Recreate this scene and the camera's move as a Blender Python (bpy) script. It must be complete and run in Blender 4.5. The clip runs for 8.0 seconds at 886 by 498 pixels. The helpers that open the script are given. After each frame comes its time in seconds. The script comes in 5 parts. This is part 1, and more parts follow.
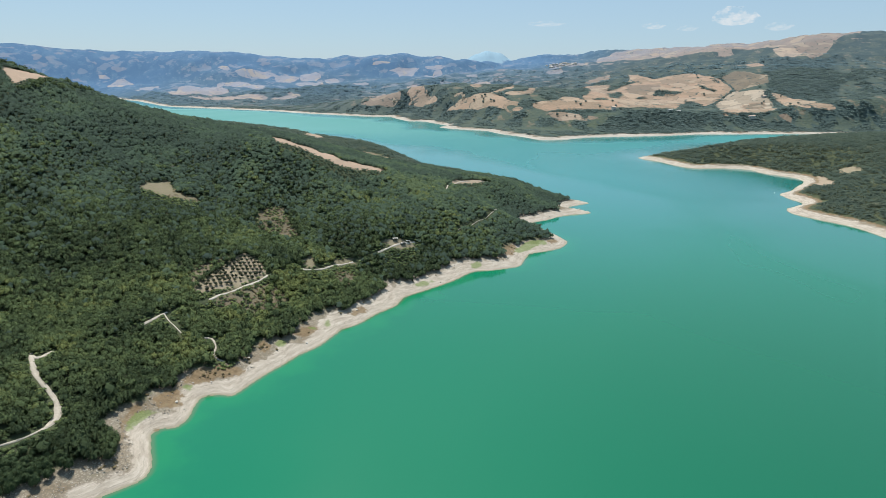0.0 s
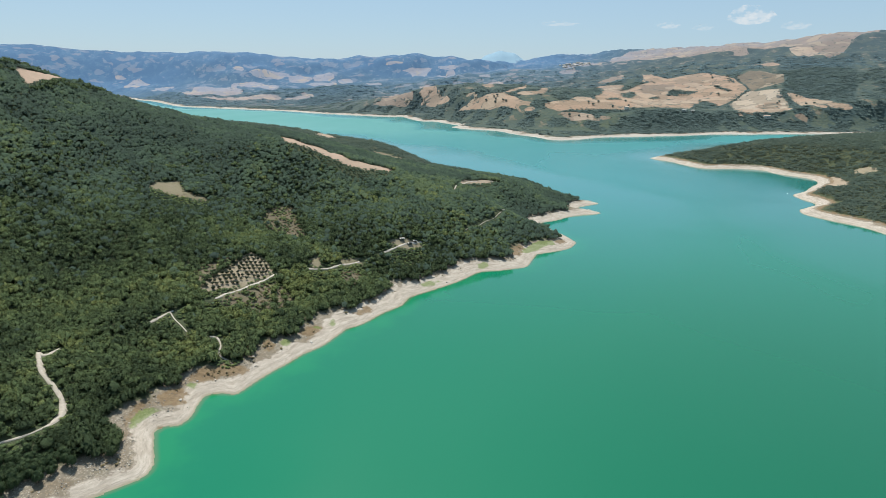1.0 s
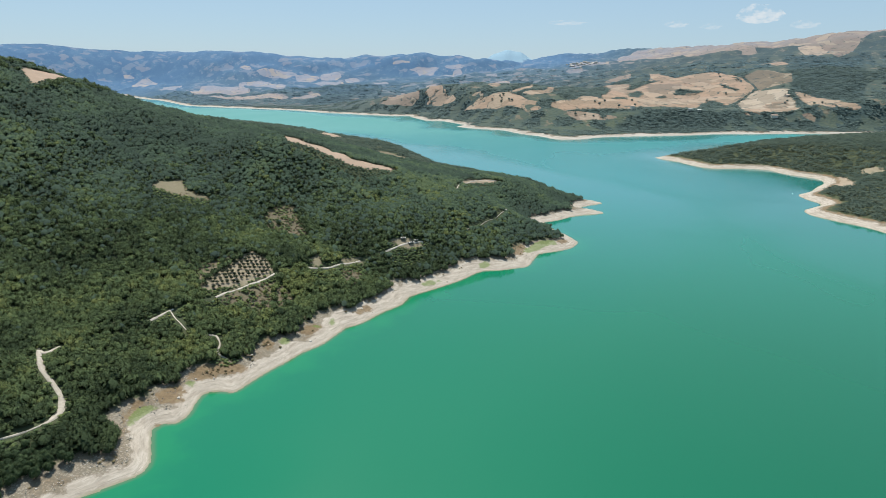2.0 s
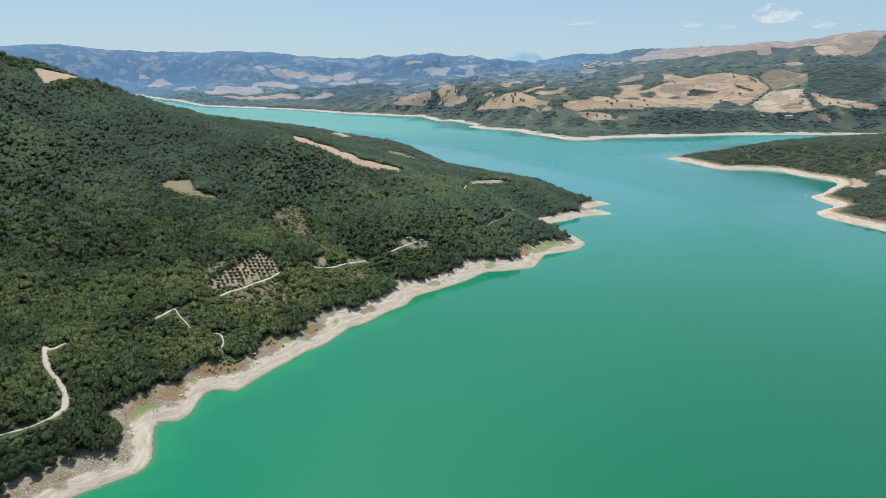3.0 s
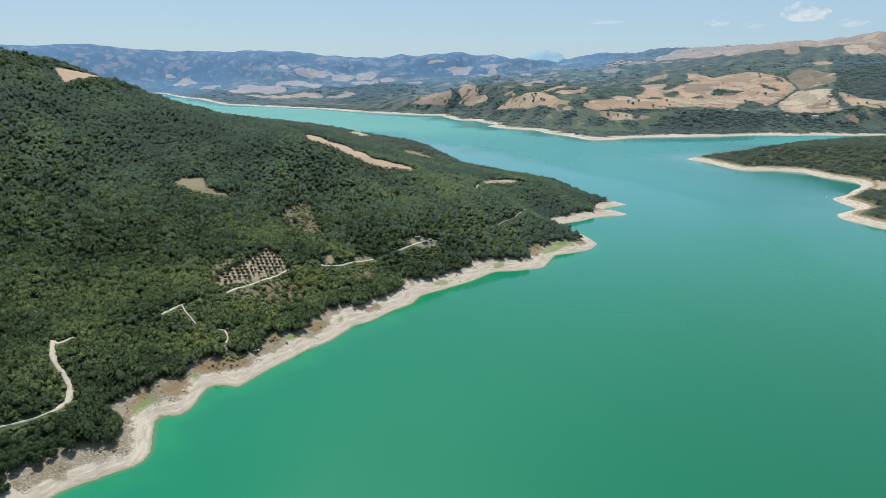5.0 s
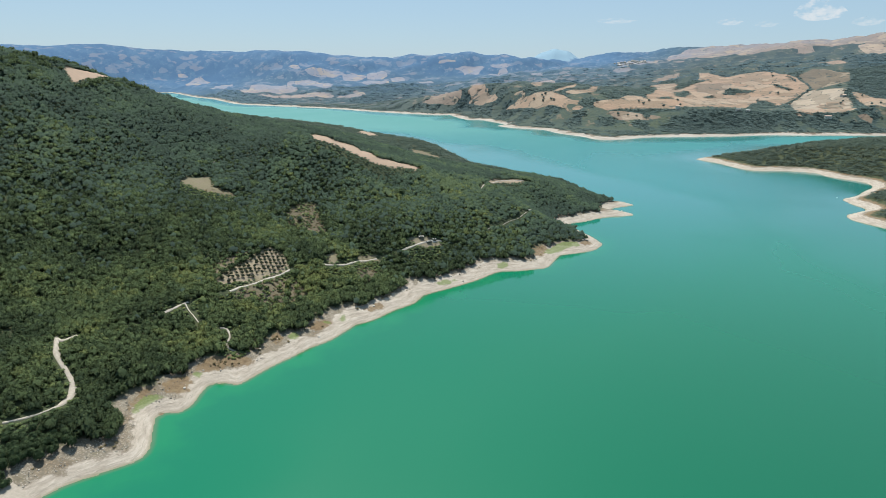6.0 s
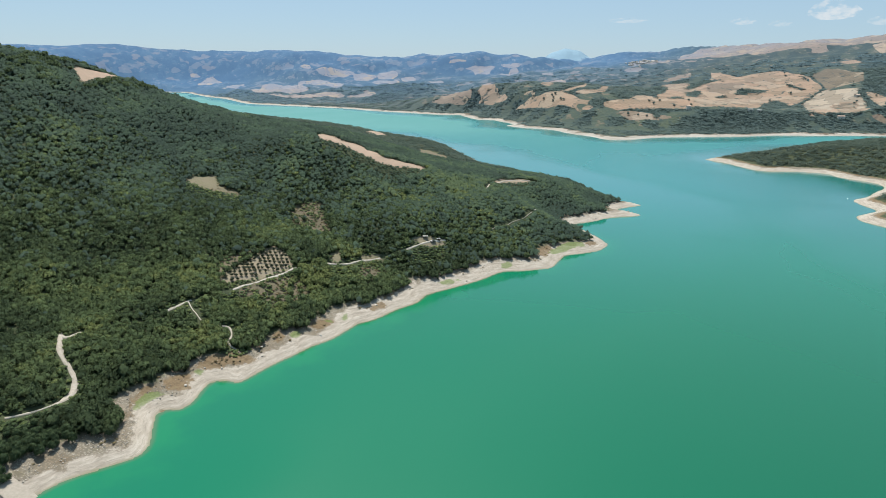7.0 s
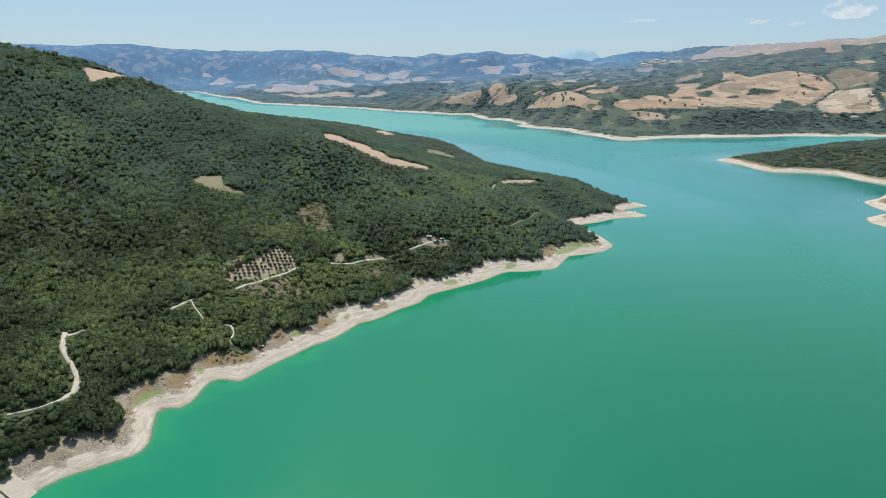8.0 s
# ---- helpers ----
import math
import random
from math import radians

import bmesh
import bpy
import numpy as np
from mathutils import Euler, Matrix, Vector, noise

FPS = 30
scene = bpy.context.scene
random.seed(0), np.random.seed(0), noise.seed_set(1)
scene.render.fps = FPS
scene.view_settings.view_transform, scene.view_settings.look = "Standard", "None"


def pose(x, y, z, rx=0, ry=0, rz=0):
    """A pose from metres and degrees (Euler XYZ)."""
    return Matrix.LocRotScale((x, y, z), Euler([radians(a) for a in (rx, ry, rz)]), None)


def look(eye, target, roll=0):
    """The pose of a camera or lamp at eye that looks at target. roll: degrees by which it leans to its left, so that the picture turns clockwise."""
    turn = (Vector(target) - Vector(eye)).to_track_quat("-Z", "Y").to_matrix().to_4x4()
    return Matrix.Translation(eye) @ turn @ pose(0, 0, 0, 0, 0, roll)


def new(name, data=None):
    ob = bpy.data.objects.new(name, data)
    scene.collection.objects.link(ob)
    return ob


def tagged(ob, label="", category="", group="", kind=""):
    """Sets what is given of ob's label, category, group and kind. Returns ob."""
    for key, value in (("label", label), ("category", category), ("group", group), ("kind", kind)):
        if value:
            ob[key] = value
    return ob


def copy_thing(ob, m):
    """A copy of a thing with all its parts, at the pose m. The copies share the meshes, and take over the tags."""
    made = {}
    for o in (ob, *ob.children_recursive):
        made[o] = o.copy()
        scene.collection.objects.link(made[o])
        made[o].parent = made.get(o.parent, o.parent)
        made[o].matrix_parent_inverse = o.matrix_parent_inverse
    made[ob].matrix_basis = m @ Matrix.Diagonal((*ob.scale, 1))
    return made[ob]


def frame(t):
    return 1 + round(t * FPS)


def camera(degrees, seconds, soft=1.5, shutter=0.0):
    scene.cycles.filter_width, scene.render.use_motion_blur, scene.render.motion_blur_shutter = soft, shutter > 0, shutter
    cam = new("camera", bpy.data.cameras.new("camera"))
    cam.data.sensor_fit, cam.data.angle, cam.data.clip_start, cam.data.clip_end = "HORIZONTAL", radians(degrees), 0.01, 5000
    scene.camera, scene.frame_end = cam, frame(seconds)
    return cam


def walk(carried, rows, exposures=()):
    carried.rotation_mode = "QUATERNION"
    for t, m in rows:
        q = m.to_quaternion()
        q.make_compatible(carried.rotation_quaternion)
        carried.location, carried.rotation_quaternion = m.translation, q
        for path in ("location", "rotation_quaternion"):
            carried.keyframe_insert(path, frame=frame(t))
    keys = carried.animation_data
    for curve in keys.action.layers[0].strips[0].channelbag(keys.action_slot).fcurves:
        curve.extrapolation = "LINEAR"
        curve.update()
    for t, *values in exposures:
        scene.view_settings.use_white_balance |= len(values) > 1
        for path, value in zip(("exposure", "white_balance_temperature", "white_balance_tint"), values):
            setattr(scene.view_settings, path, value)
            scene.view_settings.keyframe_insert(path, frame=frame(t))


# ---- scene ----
cam = camera(68.7, 8.0, soft=0.8)
PATH = [
    (0, (18.67, 0.2, 121.599), (18.527, 2.126, 121.079), 0.5),
    (0.5, (20.687, 0.353, 121.561), (20.523, 2.277, 121.041), 0.4),
    (1, (22.637, 0.718, 121.617), (22.454, 2.64, 121.097), 0.4),
    (1.5, (24.394, 0.756, 121.799), (24.203, 2.677, 121.277), 0.4),
    (3, (30.643, 1.166, 121.883), (30.401, 3.081, 121.361), 0.4),
    (3.5, (32.659, 1.5, 121.867), (32.401, 3.413, 121.344), 0.4),
    (4, (34.941, 1.688, 121.932), (34.666, 3.598, 121.409), 0.4),
    (4.5, (36.956, 2.086, 121.9), (36.664, 3.995, 121.376), 0.4),
    (6, (43.326, 2.813, 122.193), (42.985, 4.712, 121.667), 0.4),
    (6.5, (45.406, 3.12, 122.198), (45.05, 5.016, 121.672), 0.3),
    (7, (47.575, 3.348, 122.216), (47.202, 5.241, 121.689), 0.4),
    (7.5, (49.588, 3.762, 122.258), (49.2, 5.652, 121.731), 0.4),
    (8, (51.935, 4.064, 122.545), (51.53, 5.95, 122.017), 0.4),
]
walk(cam, [(t, look(eye, target, roll)) for t, eye, target, roll in PATH])

# ---- daylight ----
SUN_WAY = Vector((-0.51, 0.86, 0)).normalized()
SUN_HEIGHT = radians(63)
world = bpy.data.worlds.new("sky")
scene.world = world
world.use_nodes = True
sky = world.node_tree.nodes.new("ShaderNodeTexSky")
sky.sky_type, sky.sun_disc = "NISHITA", False
sky.sun_elevation, sky.sun_rotation = SUN_HEIGHT, math.atan2(SUN_WAY.x, SUN_WAY.y)
sky.altitude, sky.air_density, sky.dust_density, sky.ozone_density = 300, 1.0, 0.5, 4.0
hazy = world.node_tree.nodes.new("ShaderNodeMix")  # summer haze evens the sky out
hazy.data_type = "RGBA"
hazy.inputs[0].default_value = 0.6
hazy.inputs[7].default_value = (4.5, 6.62, 8.45, 1)
world.node_tree.links.new(sky.outputs[0], hazy.inputs[6])
world.node_tree.links.new(hazy.outputs[2], world.node_tree.nodes["Background"].inputs[0])
world.node_tree.nodes["Background"].inputs[1].default_value = 0.07
lamp = bpy.data.lights.new("sun", "SUN")
lamp.energy, lamp.angle, lamp.color = 5.0, radians(0.5), (1.0, 0.95, 0.87)
sun = new("sun", lamp)
sun.matrix_world = look((0, 0, 3000), Vector((0, 0, 3000)) - SUN_WAY * math.cos(SUN_HEIGHT) - Vector((0, 0, math.sin(SUN_HEIGHT))))
scene.view_settings.exposure = 0.45


# ---- materials ----
class Nodes:
    """Short hand for building a material's nodes."""

    def __init__(self, name, roughness=0.9, specular=0.3):
        self.mat = bpy.data.materials.new(name)
        self.mat.use_nodes = True
        self.tree = self.mat.node_tree
        self.shader = self.tree.nodes["Principled BSDF"]
        self.shader.inputs["Roughness"].default_value = roughness
        self.shader.inputs["Specular IOR Level"].default_value = specular

    def put(self, socket, value):
        if isinstance(value, bpy.types.NodeSocket):
            self.tree.links.new(value, socket)
        elif isinstance(value, tuple) and len(value) == 3 and socket.type == "RGBA":
            socket.default_value = (*value, 1)
        else:
            socket.default_value = value

    def place(self):
        return self.tree.nodes.new("ShaderNodeNewGeometry").outputs["Position"]

    def local(self):
        return self.tree.nodes.new("ShaderNodeTexCoord").outputs["Object"]

    def attribute(self, name):
        n = self.tree.nodes.new("ShaderNodeAttribute")
        n.attribute_name = name
        return n.outputs["Fac"]

    def chance(self):
        return self.tree.nodes.new("ShaderNodeObjectInfo").outputs["Random"]

    def island(self):
        return self.tree.nodes.new("ShaderNodeNewGeometry").outputs["Random Per Island"]

    def noise(self, where, size, detail=4.0, rough=0.6, stretch=None):
        if stretch:
            m = self.tree.nodes.new("ShaderNodeMapping")
            m.inputs["Scale"].default_value = stretch
            self.put(m.inputs[0], where)
            where = m.outputs[0]
        n = self.tree.nodes.new("ShaderNodeTexNoise")
        self.put(n.inputs["Vector"], where)
        n.inputs["Scale"].default_value, n.inputs["Detail"].default_value, n.inputs["Roughness"].default_value = 1 / size, detail, rough
        return n.outputs["Fac"]

    def cells(self, where, size):
        n = self.tree.nodes.new("ShaderNodeTexVoronoi")
        self.put(n.inputs["Vector"], where)
        n.inputs["Scale"].default_value = 1 / size
        return n.outputs["Distance"]

    def math(self, kind, a, b=0.0):
        n = self.tree.nodes.new("ShaderNodeMath")
        n.operation = kind
        self.put(n.inputs[0], a)
        self.put(n.inputs[1], b)
        return n.outputs[0]

    def span(self, value, lo, hi, a=0.0, b=1.0):
        n = self.tree.nodes.new("ShaderNodeMapRange")
        n.interpolation_type = "SMOOTHSTEP"
        for k, v in enumerate((value, lo, hi, a, b)):
            self.put(n.inputs[k], v)
        return n.outputs[0]

    def mix(self, fac, a, b):
        n = self.tree.nodes.new("ShaderNodeMix")
        n.data_type = "RGBA"
        self.put(n.inputs[0], fac)
        self.put(n.inputs[6], a)
        self.put(n.inputs[7], b)
        return n.outputs[2]

    def colours(self, fac, *stops):
        n = self.tree.nodes.new("ShaderNodeValToRGB")
        self.put(n.inputs[0], fac)
        while len(n.color_ramp.elements) < len(stops):
            n.color_ramp.elements.new(0.5)
        for e, (p, c) in zip(n.color_ramp.elements, stops):
            e.position, e.color = p, (*c, 1)
        return n.outputs[0]

    def bump(self, height, metres, strength=1.0):
        n = self.tree.nodes.new("ShaderNodeBump")
        n.inputs["Strength"].default_value, n.inputs["Distance"].default_value = strength, metres
        self.put(n.inputs["Height"], height)
        self.tree.links.new(n.outputs[0], self.shader.inputs["Normal"])

    def done(self, colour):
        self.put(self.shader.inputs["Base Color"], colour)
        return self.mat


def make_ground():
    """Bare bank, dry grass, stubble and wood floor round the lake."""
    m = Nodes("lakeside_ground", 0.95, 0.2)
    p = m.place()
    inland, edge, tone, grass, parched = (m.attribute(n) for n in ("inland", "field", "tone", "grass", "parched"))
    fine, mid, wide = m.noise(p, 0.6, 8, 0.75), m.noise(p, 5.0, 5), m.noise(p, 38.0, 4)
    floor = m.colours(mid, (0.3, (0.036, 0.048, 0.025)), (0.55, (0.052, 0.064, 0.032)), (0.85, (0.08, 0.084, 0.042)))
    stubble = m.colours(tone, (0.0, (0.07, 0.06, 0.036)), (0.2, (0.125, 0.104, 0.072)), (0.34, (0.165, 0.148, 0.098)), (0.45, (0.24, 0.2, 0.148)), (0.62, (0.3, 0.222, 0.166)), (0.9, (0.4, 0.34, 0.26)))
    stubble = m.mix(m.span(mid, 0.35, 0.75, 0.0, 0.55), stubble, m.colours(tone, (0.1, (0.1, 0.1, 0.05)), (0.36, (0.14, 0.132, 0.07)), (0.6, (0.24, 0.192, 0.138))))
    land = m.mix(m.span(m.math("ADD", edge, m.span(mid, 0.2, 0.8, -3.0, 3.0)), -1.0, 1.0), floor, stubble)
    strata = m.noise(p, 1.0, 5, 0.65, (0.12, 0.12, 1.5))
    bank = m.colours(strata, (0.32, (0.24, 0.21, 0.172)), (0.5, (0.32, 0.288, 0.242)), (0.68, (0.39, 0.355, 0.305)))
    bank = m.mix(m.span(fine, 0.45, 0.75, 0.0, 0.45), bank, (0.23, 0.198, 0.158))
    step = m.math("SINE", m.math("MULTIPLY", m.math("ADD", m.math("ADD", inland, m.span(wide, 0.2, 0.8, -4.0, 4.0)), m.span(mid, 0.2, 0.8, -0.8, 0.8)), 2.6))  # terraces that the falling water has cut
    bank = m.mix(m.math("MULTIPLY", m.span(step, 0.6, 1.0, 0.0, 0.35), m.span(mid, 0.4, 0.65)), bank, (0.46, 0.42, 0.36))
    bank = m.mix(m.math("MULTIPLY", m.span(step, -0.8, -1.0, 0.0, 0.4), m.span(wide, 0.42, 0.6)), bank, (0.2, 0.168, 0.13))
    ledge = m.noise(p, 1.0, 2, 0.5, (0.03, 0.03, 2.2))
    bank = m.mix(m.span(m.math("ABSOLUTE", m.math("SUBTRACT", ledge, 0.52)), 0.0, 0.018, 0.5, 0.0), bank, (0.16, 0.14, 0.11))
    rubble = m.cells(p, 0.75)
    scrub = m.colours(m.math("ADD", m.math("MULTIPLY", m.noise(p, 9.0, 5, 0.6), 0.7), m.math("MULTIPLY", fine, 0.3)), (0.36, (0.16, 0.115, 0.07)), (0.46, (0.22, 0.182, 0.132)), (0.56, (0.27, 0.242, 0.195)), (0.66, (0.15, 0.128, 0.075)))
    # Shaded crevices between the stones are painted on as dark cell borders.
    scrub = m.mix(m.span(rubble, 0.2, 0.55, 0.0, 0.7), scrub, (0.12, 0.105, 0.08))
    wet = m.mix(m.span(inland, -0.4, 1.1), (0.2, 0.19, 0.13), bank)
    reach = m.math("ADD", inland, m.span(wide, 0.25, 0.75, 3.5, -3.5))
    reach = m.math("ADD", reach, m.span(mid, 0.25, 0.75, 2.0, -2.0))
    reach = m.math("ADD", reach, m.span(fine, 0.2, 0.8, 0.5, -0.5))
    axes = m.tree.nodes.new("ShaderNodeSeparateXYZ")
    m.put(axes.inputs[0], p)
    reach = m.math("ADD", reach, m.span(axes.outputs[1], 235.0, 320.0, 0.0, -5.0))
    ground = m.mix(m.span(reach, 6.2, 7.2), wet, scrub)
    ground = m.mix(m.span(m.math("ABSOLUTE", m.math("SUBTRACT", reach, 6.4)), 0.0, 0.5, 0.55, 0.0), ground, (0.13, 0.105, 0.075))
    brown = m.colours(m.noise(p, 2.2, 6, 0.7), (0.35, (0.1, 0.068, 0.036)), (0.55, (0.16, 0.112, 0.062)), (0.72, (0.14, 0.118, 0.062)))
    ground = m.mix(m.span(m.math("ADD", parched, m.math("ADD", m.span(mid, 0.2, 0.8, -2.2, 1.8), m.span(fine, 0.2, 0.8, -0.9, 0.9))), -0.6, 0.8, 0.0, 0.85), ground, brown)
    ground = m.mix(m.span(m.math("ADD", inland, m.span(mid, 0.25, 0.75, 2.0, -2.0)), 15.0, 18.0), ground, land)
    lawn = m.colours(fine, (0.3, (0.055, 0.1, 0.02)), (0.7, (0.15, 0.2, 0.06)))
    ground = m.mix(m.span(m.math("ADD", grass, m.math("ADD", m.span(mid, 0.2, 0.8, -1.0, 0.8), m.span(fine, 0.2, 0.8, -0.6, 0.6))), -0.4, 0.6, 0.0, 0.7), ground, lawn)
    m.bump(m.math("ADD", m.math("ADD", m.noise(p, 1.6, 7), m.math("MULTIPLY", strata, 0.6)), m.math("MULTIPLY", step, 0.07)), 0.35, 0.8)
    return m.done(ground)


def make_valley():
    """Wooded hills across the lake, with a patchwork of plots; greener close by, with distance haze painted in as blue
    woods and pale stubble on the remote ridges.
    """
    m = Nodes("valley_land", 0.95, 0.15)
    p = m.place()
    inland, edge, tone, remote, closed, faint = (m.attribute(n) for n in ("inland", "field", "tone", "remote", "closed", "faint"))
    trees, mid, wide = m.cells(p, 7.0), m.noise(p, 45.0, 6, 0.65), m.noise(p, 330.0, 5, 0.6)
    grain = m.math("ADD", m.math("MULTIPLY", trees, 0.4), m.math("MULTIPLY", mid, 0.6))
    # Distance haze is painted into the wood colours: bluer as remote rises.
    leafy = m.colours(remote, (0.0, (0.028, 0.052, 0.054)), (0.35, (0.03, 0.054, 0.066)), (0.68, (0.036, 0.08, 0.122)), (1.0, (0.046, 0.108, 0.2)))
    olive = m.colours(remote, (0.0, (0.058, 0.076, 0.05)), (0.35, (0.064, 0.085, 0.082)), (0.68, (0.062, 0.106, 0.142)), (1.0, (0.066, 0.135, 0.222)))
    copse = m.math("ADD", m.attribute("copse"), m.span(m.noise(p, 20.0, 5, 0.7, (1.0, 0.5, 1.0)), 0.3, 0.7, -0.35, 0.35))
    open_land = m.math("MULTIPLY", m.span(copse, -0.05, 0.25), m.span(closed, -20.0, 0.0, 1.0, 0.0))
    leafy = m.mix(m.span(grain, 0.25, 0.6, 0.0, 0.3), leafy, olive)
    wood = m.mix(open_land, leafy, m.mix(m.span(grain, 0.35, 0.6, 0.0, 0.6), olive, leafy))
    # Bare soil and stubble pale towards the same painted haze.
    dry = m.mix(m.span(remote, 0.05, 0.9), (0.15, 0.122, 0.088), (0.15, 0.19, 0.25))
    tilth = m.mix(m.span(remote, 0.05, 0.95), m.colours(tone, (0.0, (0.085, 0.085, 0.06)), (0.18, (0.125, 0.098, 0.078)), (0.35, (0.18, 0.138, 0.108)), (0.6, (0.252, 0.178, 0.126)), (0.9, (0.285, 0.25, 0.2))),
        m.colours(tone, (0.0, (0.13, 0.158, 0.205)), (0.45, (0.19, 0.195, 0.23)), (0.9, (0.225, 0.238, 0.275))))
    bare = m.math("MULTIPLY", m.span(m.noise(p, 26.0, 5, 0.7, (1.2, 0.4, 1.0)), 0.56, 0.62), m.math("MULTIPLY", m.span(copse, -0.1, 0.3), m.span(closed, -30.0, -5.0, 1.0, 0.0)))
    wood = m.mix(m.math("MULTIPLY", bare, m.span(inland, 60.0, 140.0, 0.0, 0.7)), wood, dry)
    warp = m.tree.nodes.new("ShaderNodeMapping")
    warp.inputs["Scale"].default_value = (0.6, 0.5, 0.0)
    sway = m.tree.nodes.new("ShaderNodeVectorMath")
    m.put(sway.inputs[0], p)
    push = m.tree.nodes.new("ShaderNodeTexNoise")
    push.inputs["Scale"].default_value, push.inputs["Detail"].default_value = 1 / 110, 4
    m.put(push.inputs["Vector"], p)
    far_push = m.tree.nodes.new("ShaderNodeVectorMath")
    far_push.operation = "SCALE"
    far_push.inputs["Scale"].default_value = 140.0
    m.put(far_push.inputs[0], push.outputs["Color"])
    m.put(sway.inputs[1], far_push.outputs[0])
    m.put(warp.inputs[0], sway.outputs[0])
    plots, hedge = (m.tree.nodes.new("ShaderNodeTexVoronoi") for _ in range(2))
    hedge.feature = "DISTANCE_TO_EDGE"
    for n in (plots, hedge):
        n.inputs["Scale"].default_value = 1 / 27
        m.put(n.inputs["Vector"], warp.outputs[0])
    split = m.tree.nodes.new("ShaderNodeSeparateColor")
    m.put(split.inputs[0], plots.outputs["Color"])
    tilled = m.math("ADD", split.outputs[0], m.span(wide, 0.35, 0.65, -0.16, 0.1))
    tilled = m.math("ADD", m.math("ADD", tilled, m.span(mid, 0.2, 0.8, -0.1, 0.1)), m.span(remote, 0.1, 0.5, -0.35, 0.0))
    tilled = m.math("MULTIPLY", m.span(m.math("ADD", tilled, m.span(closed, -30.0, 0.0, 0.0, -2.0)), 0.8, 0.84, 0.0, m.span(remote, 0.4, 0.75, 0.75, 0.5)), m.span(inland, 120.0, 260.0))
    wood = m.mix(tilled, wood, m.mix(m.span(split.outputs[1], 0.2, 0.9, 0.1, 0.9), dry, tilth))
    furrow = m.noise(p, 22.0, 5, 0.65, (0.4, 1.0, 1.0))
    stubble = m.mix(m.span(furrow, 0.42, 0.7, 0.0, 0.45), tilth, dry)
    stubble = m.mix(m.span(split.outputs[2], 0.45, 0.6, 0.0, 0.5), stubble, dry)
    stubble = m.mix(m.span(split.outputs[1], 0.75, 0.8, 0.0, 0.4), stubble, (0.3, 0.25, 0.19))
    bush = m.math("MULTIPLY", m.span(hedge.outputs["Distance"], 0.015, 0.04, 1.0, 0.0), m.span(m.noise(p, 26.0, 4), 0.5, 0.56))
    stubble = m.mix(m.math("MULTIPLY", bush, 0.8), stubble, leafy)
    land = m.mix(m.span(m.math("ADD", edge, m.span(m.noise(p, 14.0, 4, 0.7, (1.0, 0.3, 1.0)), 0.25, 0.75, -1.2, 1.2)), -0.8, 0.8), wood, stubble)
    bank = m.colours(m.noise(p, 1.0, 3, 0.5, (0.014, 0.014, 1.152)), (0.3, (0.235, 0.212, 0.178)), (0.6, (0.345, 0.322, 0.285)))
    reach = m.math("ADD", inland, m.span(m.noise(p, 60.0, 5, 0.65), 0.25, 0.75, 13.0, -13.0))
    scree = m.mix(m.span(m.noise(p, 16.0, 4), 0.45, 0.6), (0.13, 0.108, 0.08), (0.2, 0.178, 0.142))
    land = m.mix(m.span(reach, 15.0, 18.0), bank, m.mix(m.span(reach, 21.0, 27.0), scree, land))
    m.bump(m.math("SUBTRACT", 1.0, trees), 2.5, 0.5)
    # The farthest peak gets one flat haze colour.
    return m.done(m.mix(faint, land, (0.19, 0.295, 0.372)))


def make_water():
    m = Nodes("lake_water", 0.07, 0.7)
    m.shader.inputs["IOR"].default_value = 1.36
    p = m.place()
    drift = m.noise(p, 260.0, 3, 0.5, (1, 0.45, 1))
    axes = m.tree.nodes.new("ShaderNodeSeparateXYZ")
    m.put(axes.inputs[0], p)
    sheltered = m.math("ADD", m.attribute("inland"), m.span(drift, 0.3, 0.7, -60.0, 60.0))  # calmer under the banks
    m.put(m.shader.inputs["Roughness"], m.math("MULTIPLY", m.math("ADD", m.span(drift, 0.35, 0.65, 0.23, 0.3), m.span(axes.outputs[1], 900.0, 1800.0, 0.0, 0.4)), m.span(sheltered, -110.0, -25.0, 1.0, 0.3)))
    m.bump(m.noise(p, 1.1, 3, 0.6, (1, 0.6, 1)), 0.04, 0.08)
    near = m.colours(drift, (0.3, (0.002, 0.121, 0.059)), (0.7, (0.003, 0.134, 0.068)))
    shore = m.attribute("inland")
    shallow = m.math("ADD", shore, m.span(m.noise(p, 22.0, 4), 0.3, 0.7, -5.0, 5.0))
    near = m.mix(m.span(shallow, -16.0, 0.0, 0.0, 0.8), near, (0.006, 0.158, 0.064))
    near = m.mix(m.span(shore, -2.6, -0.2, 0.0, 0.6), near, (0.1, 0.12, 0.07))
    # This mask only colours the near water darker towards the right.
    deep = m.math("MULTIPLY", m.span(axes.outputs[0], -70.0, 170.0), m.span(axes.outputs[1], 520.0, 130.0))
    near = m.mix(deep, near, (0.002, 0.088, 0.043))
    # Far water is coloured darker towards the right too.
    toward_right = m.math("MULTIPLY", m.span(axes.outputs[0], 110.0, 330.0), m.span(axes.outputs[1], 1250.0, 750.0, 0.0, 0.45))
    far = m.mix(toward_right, (0.009, 0.157, 0.15), (0.004, 0.1, 0.085))
    # The far water's bluer colour is painted-in sky reflection.
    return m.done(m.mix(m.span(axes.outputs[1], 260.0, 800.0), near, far))


